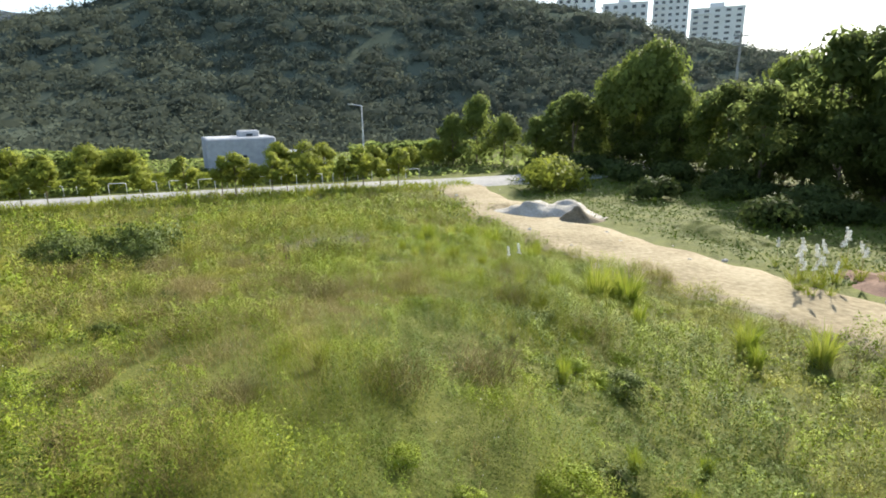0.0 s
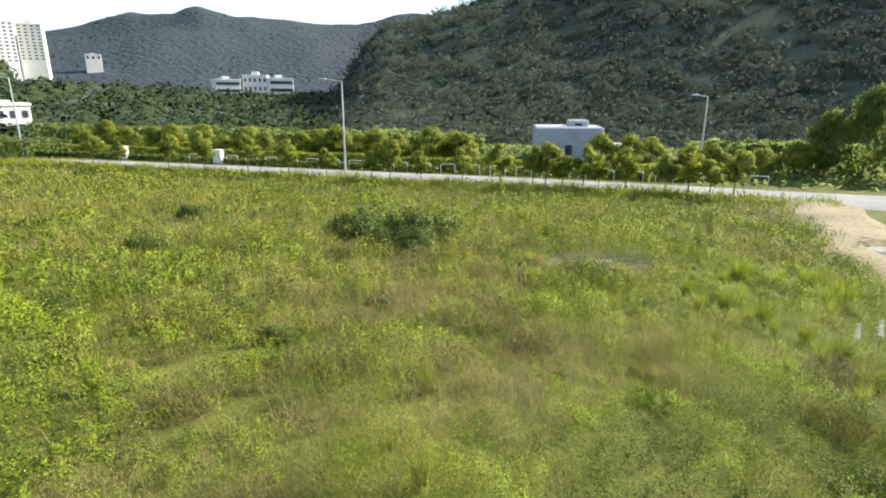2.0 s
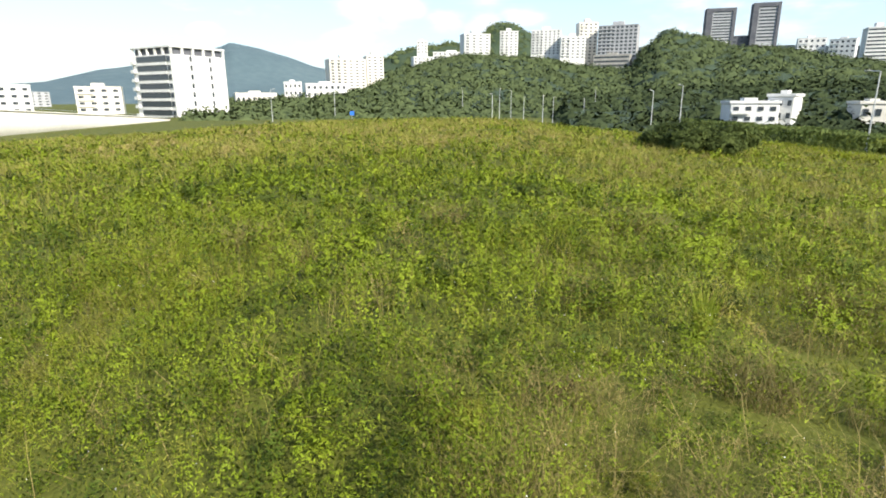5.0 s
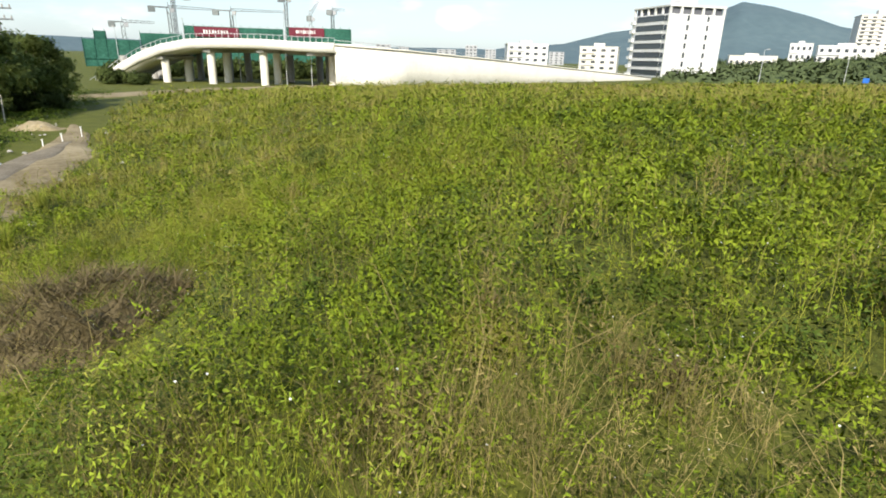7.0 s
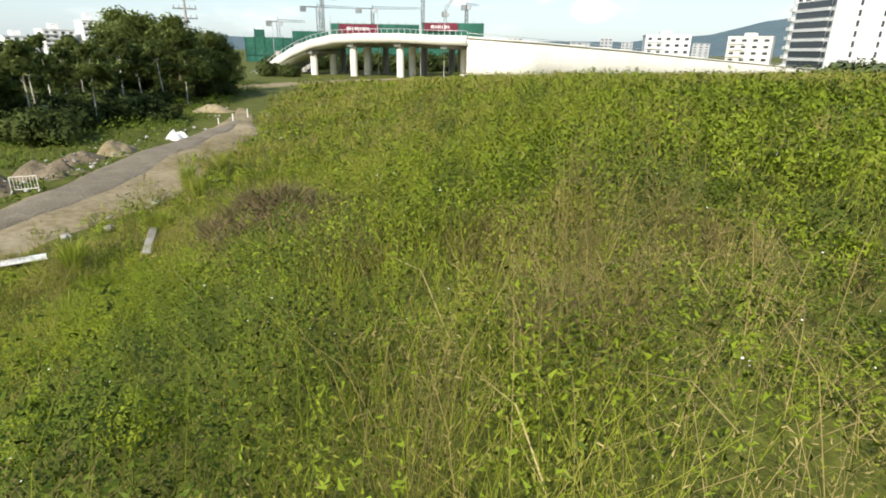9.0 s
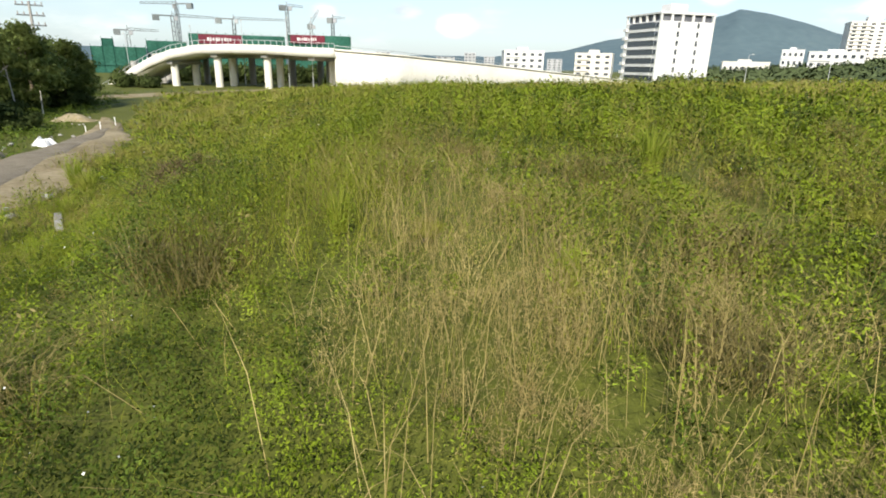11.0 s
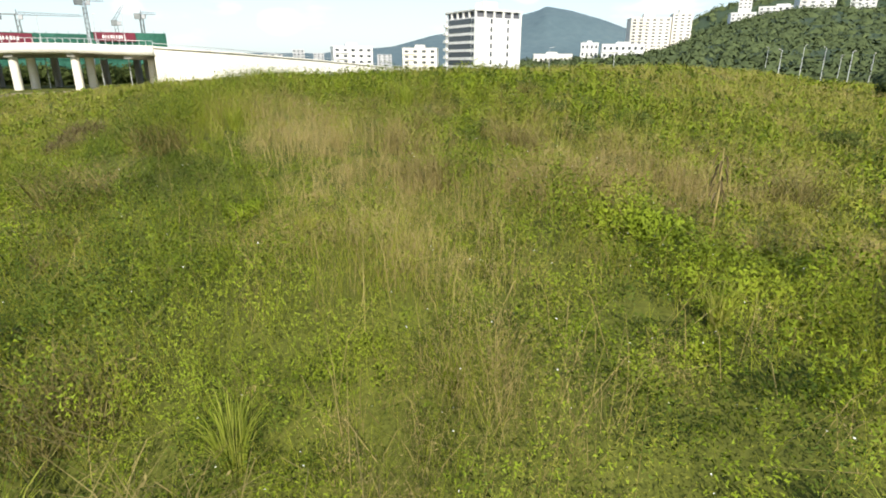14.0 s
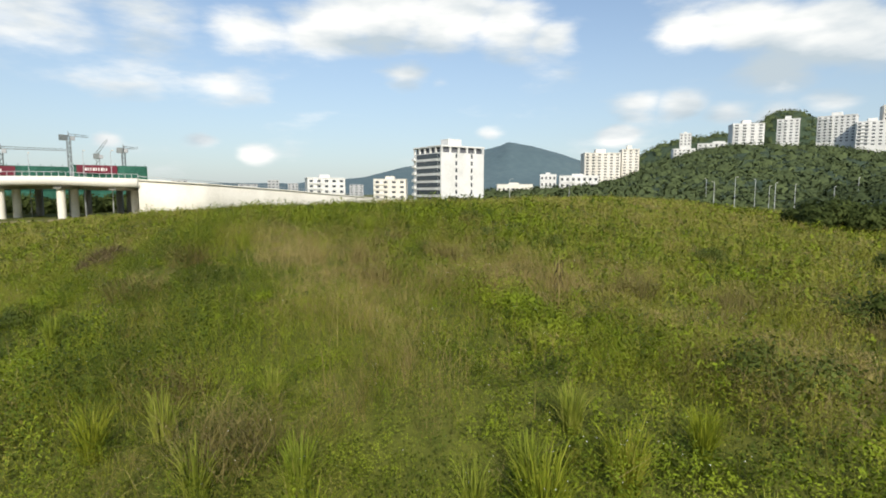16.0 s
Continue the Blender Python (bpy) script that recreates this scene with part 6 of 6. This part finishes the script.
def dead_plant():
    x, y = -5.3, 14.9
    root = thing("dead_plant", "dead upright plant with drooping brown leaves", "dead plant", placed(x, y))
    bm = bmesh.new()
    part("stalk", tube(tube(bm, (0, 0, -.1), (.02, .01, .6), .014, .011, 6), (.02, .01, .6), (.03, 0, 1.12), .011, .006, 6), M_STRAW, root)
    for i in range(11):
        a, z = i * 2.4, .62 + .045 * i
        d, s = Vector((math.cos(a), math.sin(a), 0)), Vector((-math.sin(a), math.cos(a), 0))
        bm = bmesh.new()
        rows = []
        for t, w in ((0, .006), (.3, .015), (.7, .014), (1, .003)):
            c = Vector((.025, 0, z)) + d * (.02 + .1 * t - .03 * t * t) + Vector((0, 0, .05 * t - .2 * t * t))
            rows.append([bm.verts.new(c - s * w + d * .004), bm.verts.new(c - d * .012), bm.verts.new(c + s * w + d * .004)])
        for p, q in zip(rows, rows[1:]):
            bm.faces.new((p[0], p[1], q[1], q[0])), bm.faces.new((p[1], p[2], q[2], q[1]))
        part("drooping_leaf", bm, M_RUST, root)


dead_plant()


def heap(name, label, x, y, rx, ry, h, mat, seed, category="heap", turn=0.0, rough=.25, kind=""):
    """An uneven mound of two or three tipped loads: rings of points pushed about by noise."""
    rg = np.random.RandomState(seed)
    R, S = 16, 40
    humps = [(rg.uniform(-.4, .4), rg.uniform(-.3, .3), rg.uniform(.45, .7), rg.uniform(.6, 1.0)) for _ in range(3)]
    v, f = [], []
    for i in range(R + 1):
        t = i / R
        for j in range(S):
            a = j / S * 6.2832
            rim = 1 + .22 * math.sin(2 * a + seed) + .12 * math.sin(5 * a + 2 * seed)
            ux, uy = math.cos(a) * t * rim, math.sin(a) * t * rim
            px, py = ux * rx, uy * ry
            k = float(vnoise(px * 1.3 + seed * 9, py * 1.3, .5, 1) + vnoise(px + seed * 5, py, 1.3, 2) - 1)
            g = float(vnoise(px * 2 + seed, py * 2, .22, 3) - .5)
            z = max(w * math.exp(-((ux - cx) ** 2 + (uy - cy) ** 2) / (s * s)) for cx, cy, s, w in humps)
            z *= max(0.0, 1 - t ** 4)
            v.append((px * (1 + .15 * k), py * (1 + .15 * k), h * (z * (1 + rough * 2 * k) + rough * .5 * g * (1 - t)) - .14 * t * t))
    for i in range(R):
        for j in range(S):
            f.append((i * S + j, (i + 1) * S + j, (i + 1) * S + (j + 1) % S, i * S + (j + 1) % S))
    ob = new(name, smooth(mesh_of(name, v, f, mat)))
    ob.matrix_basis = pose(x, y, gz(x, y) + (.06 if h > .2 else -.04), 0, 0, turn)
    return tagged(ob, label, category, kind=kind)


# heap of dead pulled weeds
pile = heap("dead_weed_mound", "flattened pile of dead brown weeds on the slope", -.75, .75, 1.25, .95, .5, M_RUST, 4, "weed pile", 35, .5)
rg = np.random.RandomState(31)
n = 2600
a, q = rg.rand(n) * 6.283, np.sqrt(rg.rand(n))
px, py = np.cos(a) * q * 1.3, np.sin(a) * q * 1.0
v, f = blades(px, py, .02 + .5 * (1 - q ** 2) * (.5 + vnoise(px, py, .4, 1)) + .05 * rg.rand(n), .1 + .2 * rg.rand(n), np.full(n, .012), 1.2 + 1.4 * rg.rand(n), rg, .3)
part("tangle", mesh_of("tangle", v, f, M_RUST), M_RUST, pile)

RUSTY = make_tuft("dead_fern", "small dead brown broad-leaved plant", .22, .2, M_RUST, 290, 46, placed(.6, 10.4), .022, "dead brown plants", "dead plant")
for i, (x, y, s) in enumerate(((.9, 11.0, 1.0), (1.2, 12.3, .9), (-4.5, 5.2, .9), (.3, 10.9, .7), (-3.9, 4.0, .8))):
    copy_thing(RUSTY, placed(x, y, s, 77 * i))

# bare gravelly patch
rg = np.random.RandomState(41)
patch = heap("gravel_patch", "bare stony patch in the grass", -5.6, 20.6, 2.2, 1.3, .06, M_GRAVEL, 6, "ground", 15, .6, kind="structure")
n = 900
a, q = rg.rand(n) * 6.283, np.sqrt(rg.rand(n))
px, py = np.cos(a) * q * 2.1, np.sin(a) * q * 1.25
v, f = leaf_quads(np.c_[px, py, .05 + .02 * rg.rand(n)], .015 + .03 * rg.rand(n), rg.normal(size=(n, 3)) * .3 + [0, 0, 1], rg, .8)
tagged(part("pebbles", mesh_of("pebbles", v, f, M_GRAVEL), M_GRAVEL, patch), kind="stuff")

# ---- beside the track ----
heap("sand_mound", "long heap of pale sand beside the track", 3.9, 34.4, 3.5, 2.0, .9, M_PALESAND, 8, "heap", -15)
heap("sand_mound", "small dark heap of spoil against the sand", 5.9, 32.6, 1.7, 1.2, .75, M_EARTH, 9, "heap", 30)
heap("sand_mound", "flat heap of sand spilling onto the track", 1.0, 36.2, 1.8, 1.4, .3, M_SAND, 10, "heap", 50)
heap("rubble_mound", "overgrown heap of brown earth beside the track", 9.6, -9.9, 1.0, .8, .5, M_EARTH, 11, "heap", 80, .45)
heap("rubble_mound", "heap of brown earth and rubble beside the track", 9.2, -12.4, 1.3, .9, .55, M_EARTH, 12, "heap", 20, .45)
heap("rubble_mound", "low heap of dark earth by the bushes", 9.3, -14.9, 1.1, .9, .32, M_EARTH, 15, "heap", 70, .45)
heap("rubble_mound", "heap of pale sandy spoil beside the track", 8.6, -17.0, 1.4, .9, .42, M_SAND, 13, "heap", 70, .45)
heap("rubble_mound", "heap of yellow sand at the field's far corner", 8.8, -34, 1.6, 1.1, .42, M_SAND, 14, "heap", 0, .45)
heap("earth_bank", "bank of reddish bare earth beside the track", 15.4, 20.5, 3.4, 1.6, .5, M_ROOF, 16, "earth bank", 120)
heap("earth_bank", "low grassy bank beside the track", 12.2, 28.5, 3.6, 1.6, .6, M_SOIL, 17, "earth bank", 125)
rg = np.random.RandomState(51)
for i in range(7):
    heap("white_sack", "crumpled white sack dumped beside the track", 7.6 + rg.uniform(-.6, .6), -21 + rg.uniform(-.5, .5), .42, .3, .34, M_PLASTIC, 60 + i, "sack", 50 * i, .6)
stone = [bm_mesh("stone", bmesh.ops.create_icosphere((b := bmesh.new()), subdivisions=2, radius=1)["verts"] and b, M_DARKCONC) for _ in range(3)]
for k, me in enumerate(stone):
    co = np.empty(len(me.vertices) * 3)
    me.vertices.foreach_get("co", co)
    co = co.reshape(-1, 3)
    co *= (.65 + .7 * vnoise(co[:, 0] * 2 + k * 7, co[:, 1] * 2 + co[:, 2], .8, k))[:, None] * [1, .8, .55]
    me.vertices.foreach_set("co", co.ravel())
for i in range(70):
    u = rg.uniform(0, len(TRACK) - 1.01)
    x, y = np.interp(u, range(len(TRACK)), [p[0] for p in TRACK]) + rg.choice((-1, 1)) * rg.uniform(1.2, 3.4), np.interp(u, range(len(TRACK)), [p[1] for p in TRACK])
    ob = new("stone", stone[i % 3])
    s = rg.uniform(.04, .16)
    ob.matrix_basis = pose(x, y, gz(x, y) + .12, 0, 0, rg.uniform(0, 360)) @ Matrix.Diagonal((s, s, s, 1))
    tagged(ob, "loose grey stone beside the dirt track", "stone", "stones along the track")


for i in range(60):
    cx, cy, r = ((9.6, -9.9, 1.0), (9.2, -12.4, 1.2), (9.3, -14.9, 1.0), (8.6, -17.0, 1.3), (8.8, -34.0, 1.3), (7.9, -13.4, .7))[i % 6]
    x, y, s = cx + rg.normal() * r * .6, cy + rg.normal() * r * .6, rg.uniform(.03, .085)
    ob = new("stone", stone[i % 3])
    ob.matrix_basis = pose(x, y, gz(x, y) + .08 + .3 * math.exp(-((x - cx) ** 2 + (y - cy) ** 2) / (r * r * .6)), rg.uniform(-20, 20), rg.uniform(-20, 20), rg.uniform(0, 360)) @ Matrix.Diagonal((s, s, s, 1))
    tagged(ob, "broken pale stone in the rubble beside the track", "stone", "stones in the rubble")


def barrier(x, y, turn):
    root = thing("metal_barrier", "cream-painted metal barrier standing by the rubble", "barrier", pose(x, y, gz(x, y) + .05, 0, 0, turn) @ Matrix.Diagonal((.5, .5, .5, 1)))
    for z in (.16, .95):
        bm = bmesh.new()
        part("rail", tube(bm, (-.7, 0, z), (.7, 0, z), .03, n=7), M_RAIL, root)
    for sx in (-.7, .7):
        bm = bmesh.new()
        part("upright", tube(bm, (sx, 0, 0), (sx, 0, .98), .03, n=7), M_RAIL, root)
        bm = bmesh.new()
        part("foot", box(bm, sx - .04, -.28, 0, sx + .04, .28, .04), M_RAIL, root)
    for i in range(7):
        bm = bmesh.new()
        part("bar", tube(bm, (-.52 + .173 * i, 0, .16), (-.52 + .173 * i, 0, .95), .014, n=5), M_RAIL, root)


barrier(8.6, -9.7, 20)


def goal_frame(x, y, turn):
    root = thing("football_goal", "white metal football goal standing before the trees", "goal", pose(x, y, gz(x, y), 0, 0, turn) @ Matrix.Diagonal((.6, .6, .6, 1)))
    for sx in (-1.2, 1.2):
        bm = bmesh.new()
        part("post", tube(bm, (sx, 0, 0), (sx, 0, 2.2), .06, n=7), M_PLASTIC, root)
    bm = bmesh.new()
    part("crossbar", tube(bm, (-1.2, 0, 2.2), (1.2, 0, 2.2), .06, n=7), M_PLASTIC, root)


goal_frame(*bearing(207.2, 36, -2.1, 8.2), 20)


def marker_post(x, y, h):
    root = thing("marker_post", "thin pale marker post beside the track", "post", placed(x, y), "marker posts")
    bm = bmesh.new()
    part("stake", box(bm, -.025, -.025, -.1, .025, .025, h, .006), M_PLASTIC, root)
    bm = bmesh.new()
    part("cap", box(bm, -.05, -.05, h, .05, .05, h + .05, .01), M_RAIL, root)


for x, y, h in ((6.1, -27.5, .5), (5.6, -29.5, .6), (9.0, -5.0, .7), (6.6, -26, .4)):
    marker_post(x, y, h)
plank = thing("white_board", "white board lying beside the track", "board", placed(5.2, -3.1, .8, 30))
part("sheet", box(bmesh.new(), -.5, -.2, .14, .5, .2, .19, .01), M_PLASTIC, plank)
duct = thing("concrete_channel", "grey concrete drain cover in the grass", "drain", placed(3.0, -4.0, 1, 104))
for i in range(4):
    part("slab", box(bmesh.new(), -.9 + .46 * i, -.09, .16, -.46 + .46 * i, .09, .24, .012), M_DARKCONC, duct)

# pampas plumes beside the track
PLUME = None
for i in range(16):
    x, y = 13.0 + rg.uniform(-1.6, 2.2), 21.5 + rg.uniform(-2.4, 2.0)
    if PLUME is None:
        PLUME = thing("reed_plume", "tall reed with a silvery white plume", "reed", placed(x, y), "plumed reeds")
        part("stem", tube(tube(bmesh.new(), (0, 0, -.1), (.05, 0, 1.3), .012, .008, 5), (.05, 0, 1.3), (.16, .02, 1.9), .008, .004, 5), M_STRAW, PLUME)
        m = 160
        t = rg.rand(m)
        v, f = leaf_quads(np.c_[.06 + .2 * t + rg.normal(size=m) * .05 * (1 - t * .6), rg.normal(size=m) * .05 * (1 - t * .6), 1.4 + .6 * t], .03 + .05 * rg.rand(m), rg.normal(size=(m, 3)), rg, .3)
        part("plume", mesh_of("plume", v, f, M_PETAL), M_PETAL, PLUME)
        n = 40
        v, f = blades(rg.normal(size=n) * .06, rg.normal(size=n) * .06, np.zeros(n), .6 + .6 * rg.rand(n), np.full(n, .02), .5 + .8 * rg.rand(n), rg)
        part("leafage", mesh_of("leafage", v, f, M_BLADE), M_BLADE, PLUME)
    else:
        copy_thing(PLUME, placed(x, y, rg.uniform(.6, .85), rg.uniform(0, 360)))
for x, y, s in ((1.1, 17.9, .5), (1.5, 18.8, .55)):
    copy_thing(PLUME, placed(x, y, s, 200 * s))
sign = thing("blue_sign", "small blue sheet sign at the end of the field", "sign", pose(*bearing(123.3, 150), -2.2, 0, 0, 123))
part("post", tube(bmesh.new(), (0, 0, 0), (0, 0, 2.2), .06, n=6), M_STEEL, sign)
part("panel", box(bmesh.new(), -.55, -.1, 2.0, .55, .05, 3.0, .03), M_BLUE, sign)
